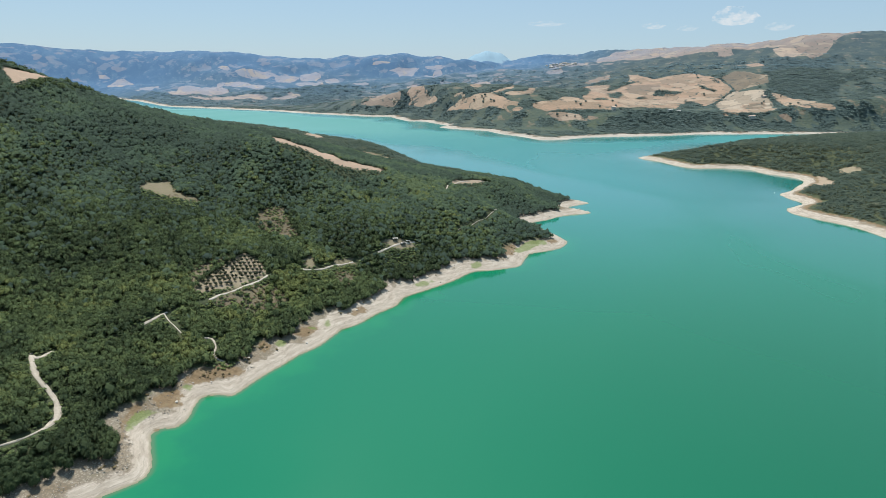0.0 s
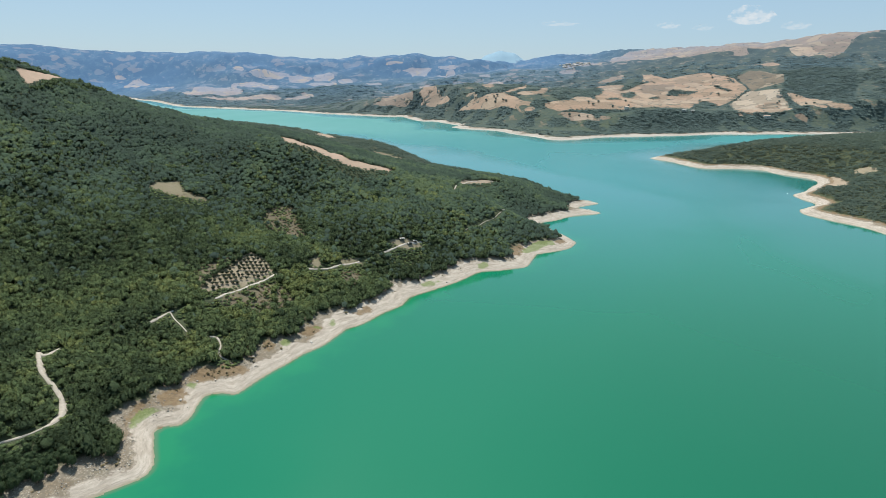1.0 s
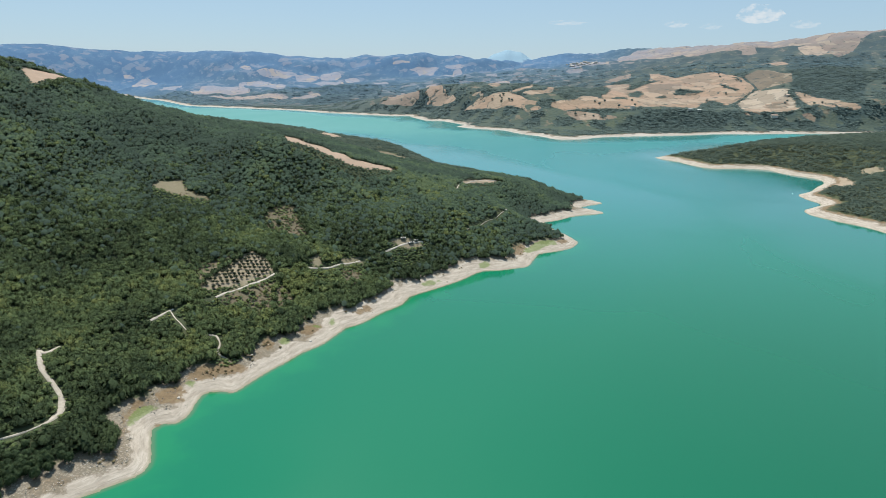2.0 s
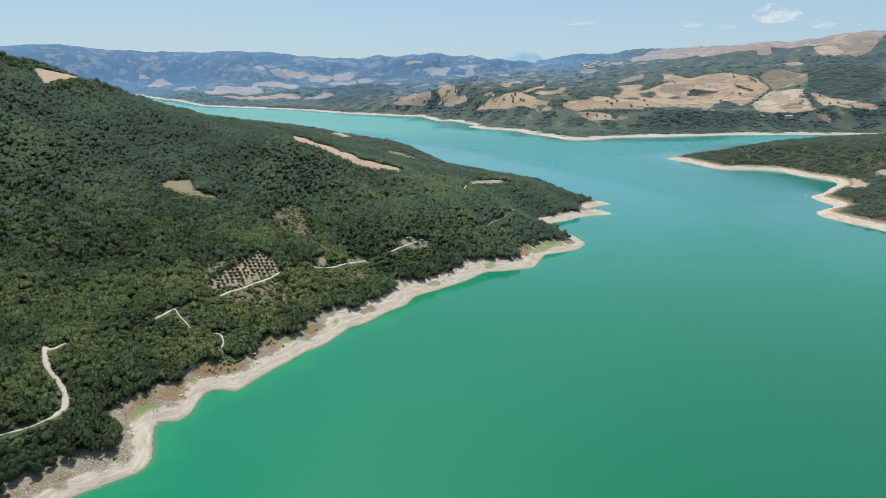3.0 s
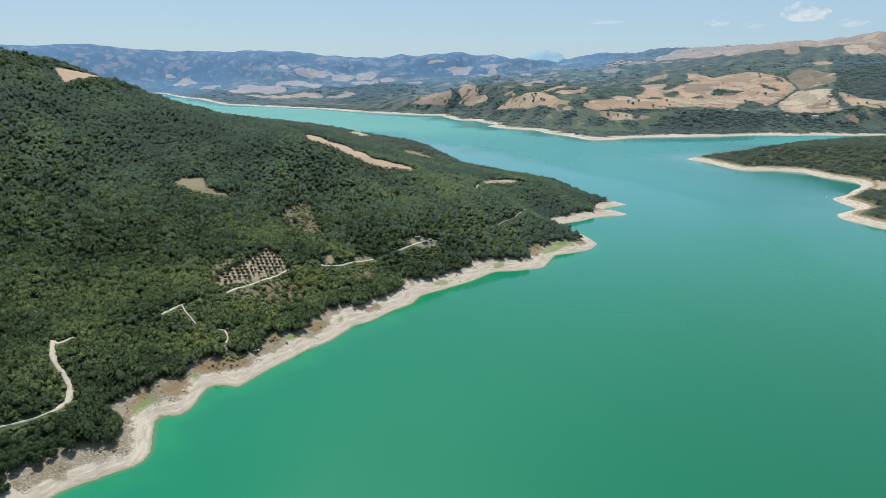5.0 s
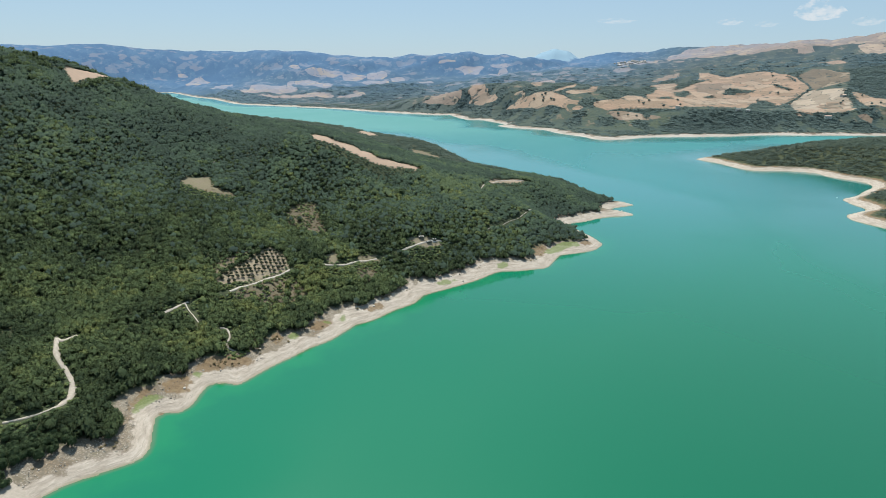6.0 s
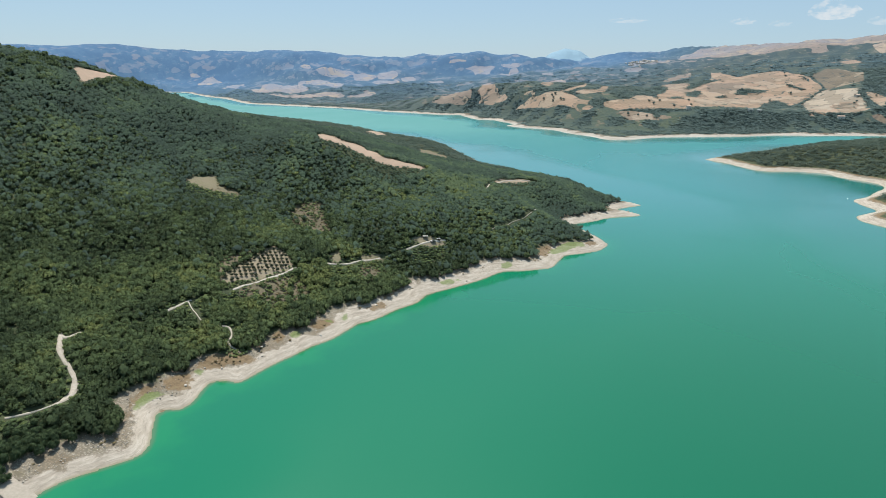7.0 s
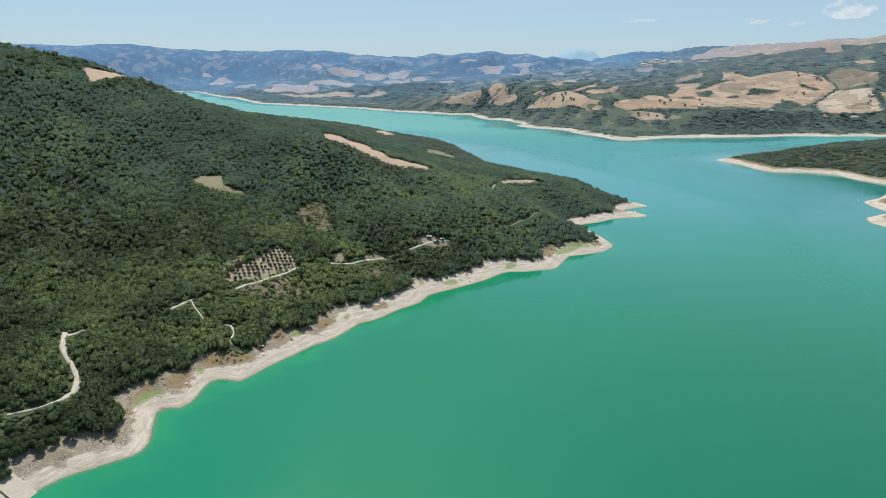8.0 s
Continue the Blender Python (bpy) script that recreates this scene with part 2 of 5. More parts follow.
def make_foliage(name, dark, light, dry, clump=0.55, relief=0.4, depth=0.6):
    m = Nodes(name, 0.9, 0.08)
    p, tint = m.place(), m.attribute("tint")
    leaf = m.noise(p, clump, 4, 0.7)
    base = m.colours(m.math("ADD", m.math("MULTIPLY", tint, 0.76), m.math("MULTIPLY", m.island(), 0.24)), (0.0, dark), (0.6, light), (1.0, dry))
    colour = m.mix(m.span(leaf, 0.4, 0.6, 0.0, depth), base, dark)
    m.bump(leaf, relief, 0.9)
    through_leaf = m.tree.nodes.new("ShaderNodeBsdfTranslucent")
    m.put(through_leaf.inputs[0], colour)
    both = m.tree.nodes.new("ShaderNodeMixShader")
    both.inputs[0].default_value = 0.5
    m.tree.links.new(m.shader.outputs[0], both.inputs[1])
    m.tree.links.new(through_leaf.outputs[0], both.inputs[2])
    m.tree.links.new(both.outputs[0], m.tree.nodes["Material Output"].inputs[0])
    return m.done(colour)


def make_plain(name, a, b, size, roughness=0.9, relief=0.02):
    m = Nodes(name, roughness, 0.3)
    p = m.local()
    n = m.noise(p, size, 6)
    m.bump(m.noise(p, size * 0.3, 5), relief, 0.7)
    return m.done(m.colours(m.math("ADD", m.math("MULTIPLY", n, 0.8), m.math("MULTIPLY", m.chance(), 0.2)), (0.35, a), (0.7, b)))


GROUND = make_ground()
VALLEY = make_valley()
WATER = make_water()
BUOY_PLASTIC = make_plain("white_plastic", (0.7, 0.7, 0.68), (0.8, 0.8, 0.78), 0.5, 0.4, 0.0)
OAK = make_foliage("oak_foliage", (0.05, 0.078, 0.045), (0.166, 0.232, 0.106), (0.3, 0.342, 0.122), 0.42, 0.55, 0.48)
# The next four put distance haze into the leaf colour, bluer with range.
MIDOAK = make_foliage("hazed_hillside_oak", (0.05, 0.078, 0.064), (0.088, 0.138, 0.09), (0.145, 0.195, 0.088), 0.9, 0.14, 0.35)
HAZEOAK = make_foliage("hazed_promontory_oak", (0.068, 0.1, 0.086), (0.1, 0.136, 0.106), (0.16, 0.172, 0.118), 1.4, 0.03, 0.35)
FARLEAF = make_foliage("hazed_far_woodland", (0.11, 0.156, 0.15), (0.138, 0.19, 0.174), (0.185, 0.222, 0.18), 2.2, 0.04, 0.3)
HILLLEAF = make_foliage("hazed_upland_leaves", (0.115, 0.182, 0.212), (0.145, 0.222, 0.248), (0.18, 0.242, 0.25), 3.5, 0.1, 0.3)
OLIVE = make_foliage("olive_foliage", (0.04, 0.052, 0.032), (0.096, 0.112, 0.072), (0.16, 0.168, 0.112))
SCRUB = make_foliage("dry_scrub", (0.13, 0.115, 0.065), (0.25, 0.21, 0.12), (0.36, 0.29, 0.18))
BARK = make_plain("bark", (0.06, 0.045, 0.03), (0.14, 0.11, 0.08), 0.3)
GRAVEL = make_plain("pale_gravel", (0.3, 0.272, 0.23), (0.44, 0.405, 0.35), 1.2, 0.95, 0.05)
STONE = make_plain("limestone", (0.3, 0.27, 0.225), (0.495, 0.465, 0.413), 0.6)
DARK_STONE = make_plain("weathered_stone", (0.1, 0.09, 0.07), (0.2, 0.18, 0.15), 0.5)
PLASTER = make_plain("pale_plaster", (0.465, 0.435, 0.375), (0.585, 0.562, 0.51), 0.8)
ROOF = make_plain("terracotta", (0.33, 0.24, 0.19), (0.46, 0.36, 0.29), 0.4)
# Village roof tile, paler and greyer than the terracotta.
PALE_TILE = make_plain("pale_tile", (0.34, 0.31, 0.29), (0.44, 0.41, 0.39), 0.6)
CONCRETE = make_plain("pale_concrete", (0.25, 0.22, 0.18), (0.33, 0.298, 0.25), 1.1, 0.85, 0.03)
PALE_SHEET = make_plain("pale_roof_sheet", (0.3, 0.29, 0.27), (0.42, 0.41, 0.39), 1.5, 0.5)
GLASS = make_plain("dark_window_glass", (0.03, 0.035, 0.04), (0.05, 0.055, 0.06), 2.0, 0.08, 0.0)


def make_cloud():
    """Vapour that glows by itself in place of sunlight, thinning out towards its ragged rims; tint: how dense the cloud
    is.
    """
    m = Nodes("glowing_cloud_vapour", 1.0, 0.0)
    p = m.local()
    spread = m.tree.nodes.new("ShaderNodeVectorMath")
    spread.operation = "LENGTH"
    flat = m.tree.nodes.new("ShaderNodeMapping")
    flat.inputs["Scale"].default_value = (1.0, 0.0, 1.0)
    m.put(flat.inputs[0], p)
    m.put(spread.inputs[0], flat.outputs[0])
    ragged = m.math("ADD", spread.outputs["Value"], m.span(m.noise(p, 0.4, 6, 0.58, (1, 0.2, 0.9)), 0.28, 0.72, 0.95, -0.95))
    dense = m.math("MULTIPLY", m.span(ragged, -0.1, 1.0, 1.0, 0.0), m.attribute("tint"))
    # Emission supplies the cloud's sunlit white; no lamp lights it.
    light = m.tree.nodes.new("ShaderNodeEmission")
    light.inputs[0].default_value, light.inputs[1].default_value = (0.98, 0.97, 0.96, 1), 0.66
    gap = m.tree.nodes.new("ShaderNodeBsdfTransparent")
    b = m.tree.nodes.new("ShaderNodeMixShader")
    m.put(b.inputs[0], dense)
    m.tree.links.new(gap.outputs[0], b.inputs[1])
    m.tree.links.new(light.outputs[0], b.inputs[2])
    m.tree.links.new(b.outputs[0], m.tree.nodes["Material Output"].inputs[0])
    return m.mat


CLOUD = make_cloud()


# ---- plan and relief ----
# plan of the lake: shores as (x, y), smoothed below
NEAR_SHORE = [(-190, -300), (-140, 0), (-112, 110), (-101, 149), (-92, 160.5), (-86.5, 167.5), (-87, 174), (-93, 185), (-97, 193.5), (-94, 197),
    (-90.5, 198), (-89, 204), (-90.5, 212), (-91, 220), (-86, 223), (-80, 222.5), (-77.5, 228.5), (-75.5, 235.5), (-73, 242.5), (-69, 251.5), (-65, 262), (-59, 272), (-55.5, 283), (-53, 293),
    (-47, 300), (-39, 317), (-31, 331), (-29, 343), (-19, 356), (-3, 377), (8, 396), (22, 402), (38, 412), (43, 428),
    (47, 444), (61, 454), (70, 463), (77, 481), (70, 503), (61, 522), (53, 543), (68, 557), (86, 577), (114, 594), (93, 609),
    (92, 618), (118, 642), (98, 652), (88, 668), (61, 743)]
BACK_SHORE = [(8, 790), (-52, 850), (-74, 896), (-112, 982), (-145, 1061), (-172, 1110), (-260, 1190), (-400, 1260), (-600, 1400),
    (-900, 1700), (-1500, 2200), (-2000, 2350), (-2700, 2200), (-4900, 1900), (-4900, -300)]
RIGHT_SHORE = [(241, 1017), (256, 996), (269, 967), (276, 933), (290, 914), (303, 911), (333, 917), (356, 911), (369, 898),
    (374, 875), (386, 854), (396, 838), (398, 821), (389, 796), (369, 766), (351, 741), (329, 714), (327, 695), (329, 675),
    (327, 660), (312, 644), (299, 624), (297, 608), (309, 584), (322, 563), (329, 530), (335, 480), (360, 380), (420, 200),
    (500, 0), (700, -400), (4900, -400), (4900, 1350), (2000, 1350), (1000, 1330), (700, 1290), (520, 1240), (400, 1170),
    (310, 1085), (258, 1040)]
FAR_SHORE = [(-4900, 2250), (-3000, 2450), (-2420, 2900), (-2280, 3300), (-2140, 3420), (-1850, 3100), (-1681, 2902), (-1512, 2751), (-1356, 2560),
    (-1189, 2356), (-1026, 2270), (-848, 2200), (-692, 2132), (-601, 2055), (-411, 1953), (-334, 1917), (-286, 1930),
    (-266, 1882), (-210, 1753), (-163, 1743), (-110, 1640), (-93, 1619), (-109, 1562), (-72, 1520), (-32, 1497), (6, 1475),
    (26, 1422), (48, 1386), (88, 1332), (108, 1289), (140, 1285), (174, 1315), (223, 1361), (317, 1394), (378, 1419),
    (422, 1442), (455, 1464), (566, 1486), (689, 1513), (766, 1517), (1000, 1540), (2200, 1600), (4900, 1500),
    (4900, 4900), (-4900, 4900)]


def smooth_ring(points, steps):
    """A closed ring rounded off at its corners."""
    p = np.array(points, float)
    a, b, c, d = np.roll(p, 1, 0), p, np.roll(p, -1, 0), np.roll(p, -2, 0)
    s = (np.arange(steps) / steps)[None, :, None]
    a, b, c, d = a[:, None], b[:, None], c[:, None], d[:, None]
    tight = 0.4
    m0, m1 = tight * (c - a), tight * (d - b)
    length = np.linalg.norm(c - b, axis=2, keepdims=True)
    for m in (m0, m1):
        m *= np.minimum(1, length / np.maximum(np.linalg.norm(m, axis=2, keepdims=True), 1e-6))
    out = (2 * s**3 - 3 * s**2 + 1) * b + (s**3 - 2 * s**2 + s) * m0 + (3 * s**2 - 2 * s**3) * c + (s**3 - s**2) * m1
    return out.reshape(-1, 2)


def inside_distance(x, y, ring):
    """Distance to a closed ring, positive inside it."""
    shape = np.shape(x)
    px, py = np.ravel(x).astype(float), np.ravel(y).astype(float)
    best, odd = np.full(px.shape, 1e18), np.zeros(px.shape, bool)
    for (ax, ay), (bx, by) in zip(ring, np.roll(ring, -1, 0)):
        ex, ey = bx - ax, by - ay
        u = np.clip(((px - ax) * ex + (py - ay) * ey) / (ex * ex + ey * ey + 1e-9), 0, 1)
        best = np.minimum(best, (px - ax - u * ex) ** 2 + (py - ay - u * ey) ** 2)
        if ay != by:
            odd ^= ((ay > py) != (by > py)) & (px < ex * (py - ay) / (by - ay) + ax)
    return (np.sqrt(best) * np.where(odd, 1, -1)).reshape(shape)


def waves(x, y, size, seed, octaves=4):
    """Soft noise of about -1 to 1 from turned sines."""
    rng = np.random.RandomState(seed)
    out, gain = 0, 1.0
    for _ in range(octaves):
        for _ in range(3):
            a, p, q = rng.uniform(0, 6.283, 3)
            k = 6.283 / size * rng.uniform(0.7, 1.4)
            bend = 1.3 * np.sin((x * np.sin(a) - y * np.cos(a)) * k * 0.63 + q)
            out = out + gain * np.sin((x * np.cos(a) + y * np.sin(a)) * k + p + bend) / 3
        size, gain = size * 0.47, gain * 0.5
    return out


def ramp(v, lo, hi):
    s = np.clip((v - lo) / (hi - lo), 0, 1)
    return s * s * (3 - 2 * s)


LEFT_RING, RIGHT_RING, FAR_RING = smooth_ring(NEAR_SHORE + BACK_SHORE, 4), smooth_ring(RIGHT_SHORE, 4), smooth_ring(FAR_SHORE, 3)


def shore_distance(x, y):
    """Metres inland of the waterline, for the three lands; negative in the lake."""
    ragged = 0.6 * waves(x, y, 14, 5, 3) + 1.6 * waves(x, y, 60, 6, 2)
    ragged = ragged * ramp(np.hypot(x, y), 120, 800) * (1 + ramp(np.hypot(x, y), 600, 1500)) * 0.8
    return [inside_distance(x, y, r) + ragged for r in (LEFT_RING, RIGHT_RING, FAR_RING)]


def shore_rise(d):
    """The bare bank that the low water has left."""
    z = 5.5 * (1 - np.exp(-np.maximum(d, 0) / 13))
    z = z + 0.05 * np.sin(z * 6.5) * ramp(z, 0.3, 1.2)
    return np.where(d > 0, z, np.maximum(0.22 * d, -8))


# heights over the water that shape the hills, on a coarse lattice; soft bumps of that size are summed
NEAR_RELIEF = [
    (63, 26, 12, 13, 3, -3, 1),
    (43, 5, -1, 7, 1, 3, 12),
    (18, 9, 20, 4, -8, 2, 15),
    (9, 30, 53, 15, 1, 3, 5),
    (25, 18, 27, 19, 13, 3, -3),
    (42, 22, 11, 16, 10, 12, 8),
    (33, 22, -4, 16, 8, -1, 0),
    (12, 17, 1, 24, 4, -9, -3),
    (12, 12, 3, 9, -14, 5, 28),
    (16, 8, 11, 15, -5, 16, 45),
    (13, 6, 1, -5, -9, 14, 45),
]
FAR_RELIEF = [
    (-5, -6, -7, -9, -14, -26, -2, 12, 38, 37, 27),
    (-5, -7, -8, -6, 9, 17, 33, -4, 19, 27, 20),
    (-6, -8, -13, -14, 36, 39, 12, -13, 25, 3, 6),
    (-5, -7, -12, -25, 24, 16, 11, 34, 66, 7, 8),
    (-2, -1, 9, 12, -4, -1, 51, 54, 40, 23, 27),
    (0, -1, 0, 4, 11, 41, 26, 53, 107, 88, 61),
    (2, 3, 6, 21, 29, 49, 70, 91, 108, 94, 72),
    (5, 8, 13, 22, 8, 7, 62, 95, 86, 75, 66),
    (7, 11, 19, 31, 43, 101, 145, 97, 76, 67, 61),
]

# distant crest: azimuth in degrees, height
CREST = [(-60, 240), (-41.4, 255), (-39.4, 266), (-36.9, 282), (-35, 273), (-32.7, 259), (-30.3, 249), (-28.6, 244), (-26.1, 251),
    (-23.9, 247), (-21.6, 242), (-19.4, 226), (-17.1, 220), (-14.7, 222), (-12.3, 250), (-10.4, 264), (-8.5, 277), (-7.1, 264),
    (-5.2, 272), (-2.8, 252), (-0.4, 228), (1.9, 212), (6, 200), (10, 120), (60, 100)]
RIGHT_HILLS = [(480, 930, 130, 13), (760, 1000, 220, 36), (600, 650, 140, 24), (340, 1010, 80, 2)]
KNOLLS = [(-340, 500, 32, 5), (-290, 1080, 60, 5), (-146, 466, 30, 20), (-280, 442, 35, -7), (-215, 415, 35, -9), (-166, 329, 32, 8), (-180, 241, 30, -4), (-107, 371, 28, -4),
    (-32, 396, 28, 5), (-26, 365, 20, 3), (-61, 498, 30, 7), (-104, 493, 24, 6)]
VIEWPOINT = (35.0, 0.0)


def polar(x, y):
    return np.hypot(x - VIEWPOINT[0], y - VIEWPOINT[1]), np.degrees(np.arctan2(x - VIEWPOINT[0], y - VIEWPOINT[1]))


def near_relief(x, y):
    out = np.zeros(np.shape(x))
    for j, row in enumerate(NEAR_RELIEF):
        for i, h in enumerate(row):
            out = out + h * np.exp(-((x + 600 - 110 * i) ** 2 + (y - 60 - 105 * j) ** 2) / 20000)
    for a, b, s, h in KNOLLS:
        out = out + h * np.exp(-((x - a) ** 2 + (y - b) ** 2) / (2 * s * s))
    return out


def faint_peak(r, az):
    return (282 * np.exp(-np.abs((az + 0.7) / 4.0) ** 1.7) + 5 * np.sin(az * 2.3) + 3 * np.sin(az * 5.1)) * ramp(r, 4200, 4820)


def far_relief(x, y, d):
    r, az = polar(x, y)
    u = np.interp(r, (1450, 1700, 2000, 2350, 2800, 3300, 3850, 4350, 4800), np.arange(9.0))
    v = (az + 45) / 9
    out = np.zeros(np.shape(x))
    for j, row in enumerate(FAR_RELIEF):
        for i, h in enumerate(row):
            out = out + h * np.exp(-((u - j) ** 2 + (v - i) ** 2) / 1.125)
    out = out + (5 + 9 * ramp(r, 1800, 3600)) * waves(x, y, 420, 11, 4) * ramp(r, 1500, 2200)
    out = out + 2.6 * waves(x, y, 130, 14, 3) * ramp(r, 1500, 1900)
    out = out - 20 * ramp(az, 1, 10) * ramp(r, 3300, 3900)
    crest = np.interp(az, *np.array(CREST).T) + 5 * waves(x, y, 240, 12, 3)
    crest = crest * ramp(r, 3650, 4620) + 16 * waves(x, y, 500, 13, 3) * ramp(r, 3800, 4200) * ramp(4650 - r, 0, 250)
    dome = 226 * np.exp(-np.abs((az + 7.1) / 3.4) ** 1.6) * np.exp(-((r - 4380) / 240) ** 2)
    peak = faint_peak(r, az)
    crest, dome = crest * ramp(d, 30, 900), dome * ramp(d, 30, 900)
    return np.maximum(np.maximum(out * ramp(d, 15, 160), crest), np.maximum(dome, peak))


def height(x, y):
    """Ground height over the lake, and metres inland."""
    dl, dr, df = shore_distance(x, y)
    hl = shore_rise(dl) + ramp(dl, 6, 70) * (near_relief(x, y) + 1.2 * waves(x, y, 45, 8, 3))
    hr = sum(h * np.exp(-((x - a) ** 2 + (y - b) ** 2) / (2 * s * s)) for a, b, s, h in RIGHT_HILLS)
    hr = shore_rise(dr) + ramp(dr, 8, 90) * hr
    hf = 1.4 * shore_rise(df * 0.4) + ramp(df, 15, 160) * far_relief(x, y, df)
    d = np.maximum(np.maximum(dl, dr), df)
    h = np.where(dl >= d, hl, np.where(dr >= d, hr, hf))
    return np.where(d < 0, shore_rise(d), np.maximum(h, 0.25)), d, np.where(dl >= d, 0, np.where(dr >= d, 1, 2))


FIELDS, CLEARINGS = [], []


def field(tone, ring):
    FIELDS.append((tone, ring))


def clearing(tone, ring):
    CLEARINGS.append((tone, ring))


# stubble, pasture and tilled plots on the hills across the lake: tone, plan
field(0.36, [(610, 3900), (725, 3560), (850, 3400), (930, 3180), (1015, 3150), (1130, 3140), (1190, 2960), (1300, 2760), (1408, 2900), (1760, 3300), (2100, 4200), (1500, 4500), (1050, 4640), (840, 4480), (700, 4150)])
field(0.62, [(-2335, 3760), (-2308, 3808), (-2240, 3831), (-2218, 3809), (-2251, 3771), (-2305, 3751)])
field(0.7, [(-2188, 3659), (-2189, 3755), (-2173, 3814), (-2098, 3753), (-2057, 3730), (-2054, 3612), (-2105, 3578)])
field(0.62, [(-1780, 3223), (-1917, 3582), (-1857, 3632), (-1792, 3440), (-1760, 3233)])
field(0.55, [(-1531, 3056), (-1631, 3381), (-1648, 3471), (-1526, 3618), (-1274, 3173), (-1144, 2817), (-1203, 2770), (-1375, 2969), (-1457, 2964)])
field(0.6, [(-1228, 2605), (-1234, 2754), (-1137, 2621), (-1102, 2776), (-1012, 2811), (-943, 2796), (-941, 2752), (-1025, 2708), (-1032, 2544), (-1151, 2597)])
field(0.5, [(-931, 2762), (-833, 2896), (-818, 3130), (-800, 2874), (-826, 2630)])
field(0.55, [(-1547, 3669), (-1420, 3736), (-1208, 3520), (-1125, 3239), (-1283, 3379), (-1401, 3400)])
field(0.55, [(-1488, 3828), (-1350, 3933), (-1280, 3933), (-1308, 3806), (-1406, 3793), (-1462, 3804)])
field(0.5, [(-1277, 3871), (-1236, 3962), (-1121, 3871), (-1145, 3779), (-1216, 3736)])
field(0.6, [(-1148, 3966), (-1071, 4007), (-999, 3933), (-1026, 3839), (-1110, 3835)])
field(0.5, [(-1096, 3619), (-987, 3640), (-887, 3503), (-833, 3298), (-1017, 3517)])
field(0.6, [(-1656, 3911), (-1581, 3932), (-1534, 3858), (-1383, 3925), (-1455, 3834), (-1565, 3847)])
field(0.7, [(-977, 3875), (-900, 3928), (-804, 3521), (-871, 3500)])
field(0.6, [(115, 1681), (139, 1705), (182, 1718), (201, 1778), (237, 1780), (247, 1740), (340, 2444), (382, 2395), (418, 2330), (417, 2262), (506, 2459), (550, 2721), (552, 2504), (593, 2424), (648, 2445), (711, 2421), (742, 2308), (749, 2197), (740, 2096), (728, 2057), (688, 2007), (636, 1930), (601, 1896), (596, 2020), (543, 1915), (480, 1712), (412, 1665), (347, 1634), (309, 1624), (297, 1584), (270, 1600), (238, 1603), (187, 1609), (142, 1624), (116, 1648)])
field(0.26, [(458, 2264), (482, 2282), (565, 2256), (546, 2170), (480, 2134), (437, 2080), (444, 2165)])
field(0.45, [(595, 2391), (650, 2355), (656, 2272), (645, 2165), (616, 2180), (603, 2253), (576, 2267)])
field(0.7, [(352, 1821), (498, 2018), (588, 2063), (642, 2033), (609, 2025), (518, 1906), (387, 1705), (327, 1674)])
field(0.88, [(631, 1904), (667, 1961), (721, 2035), (750, 2018), (790, 2006), (800, 1984), (777, 1948), (774, 1897), (757, 1807), (708, 1668), (682, 1650), (633, 1652), (569, 1640), (628, 1856)])
field(0.12, [(673, 1823), (709, 1849), (741, 1844), (744, 1822), (713, 1784), (670, 1756)])
field(0.66, [(620, 1800), (649, 1753), (706, 1764), (739, 1772), (707, 1669), (682, 1650), (633, 1652), (571, 1636)])
field(0.5, [(564, 1624), (602, 1632), (605, 1622), (565, 1613)])
field(0.64, [(796, 1941), (809, 1884), (808, 1812), (831, 1774), (828, 1680), (841, 1663), (835, 1647), (792, 1653), (758, 1659), (761, 1749), (771, 1824), (781, 1881)])
field(0.3, [(145, 1610), (186, 1596), (228, 1561), (256, 1538), (281, 1558), (254, 1523), (229, 1513), (199, 1527), (169, 1530), (158, 1560)])
field(0.64, [(-160, 1837), (-112, 1823), (-89, 1822), (-79, 1827), (-43, 1809), (2, 1818), (40, 1876), (72, 1967), (120, 2702), (74, 1891), (43, 1844), (22, 1821), (43, 1767), (62, 1714), (90, 1702), (76, 1679), (48, 1681), (58, 1639), (34, 1677), (13, 1703), (-23, 1720), (-47, 1757), (-95, 1808)])
field(0.5, [(40, 1793), (63, 1832), (101, 1844), (114, 1863), (191, 2663), (132, 1867), (121, 1787), (99, 1777), (70, 1771)])
field(0.55, [(55, 1632), (76, 1667), (96, 1667), (89, 1635)])
field(0.15, [(258, 3313), (335, 3281), (379, 3250), (317, 3078), (278, 3217)])
field(0.5, [(-53, 1953), (-75, 3165), (-22, 3157), (5, 3030), (-17, 1937), (-31, 1880)])
field(0.3, [(-136, 3584), (-75, 3546), (-65, 3425), (-102, 3346)])
field(0.55, [(-109, 1872), (-69, 1858), (-59, 1831), (-84, 1849)])
field(0.4, [(-426, 2096), (-376, 2081), (-457, 2671), (-481, 3018), (-279, 2098), (-265, 2063), (-272, 2049), (-252, 2033), (-287, 2036), (-271, 2021), (-320, 2019), (-371, 2051)])
field(0.66, [(-266, 2068), (-238, 2064), (-195, 2025), (-156, 1946), (-142, 1903), (-141, 1879), (-169, 1914), (-210, 1982), (-246, 2018), (-227, 2021), (-244, 2042)])
field(0.55, [(-399, 3179), (-346, 3192), (-197, 2046), (-180, 2013), (-218, 2046), (-239, 2068)])
field(0.6, [(-789, 4189), (-717, 4194), (-620, 4192), (-639, 4158), (-727, 4147)])
field(0.65, [(-627, 4081), (-565, 4137), (-481, 4177), (-423, 4136), (-471, 4099), (-453, 3818), (-502, 3818), (-573, 4072)])
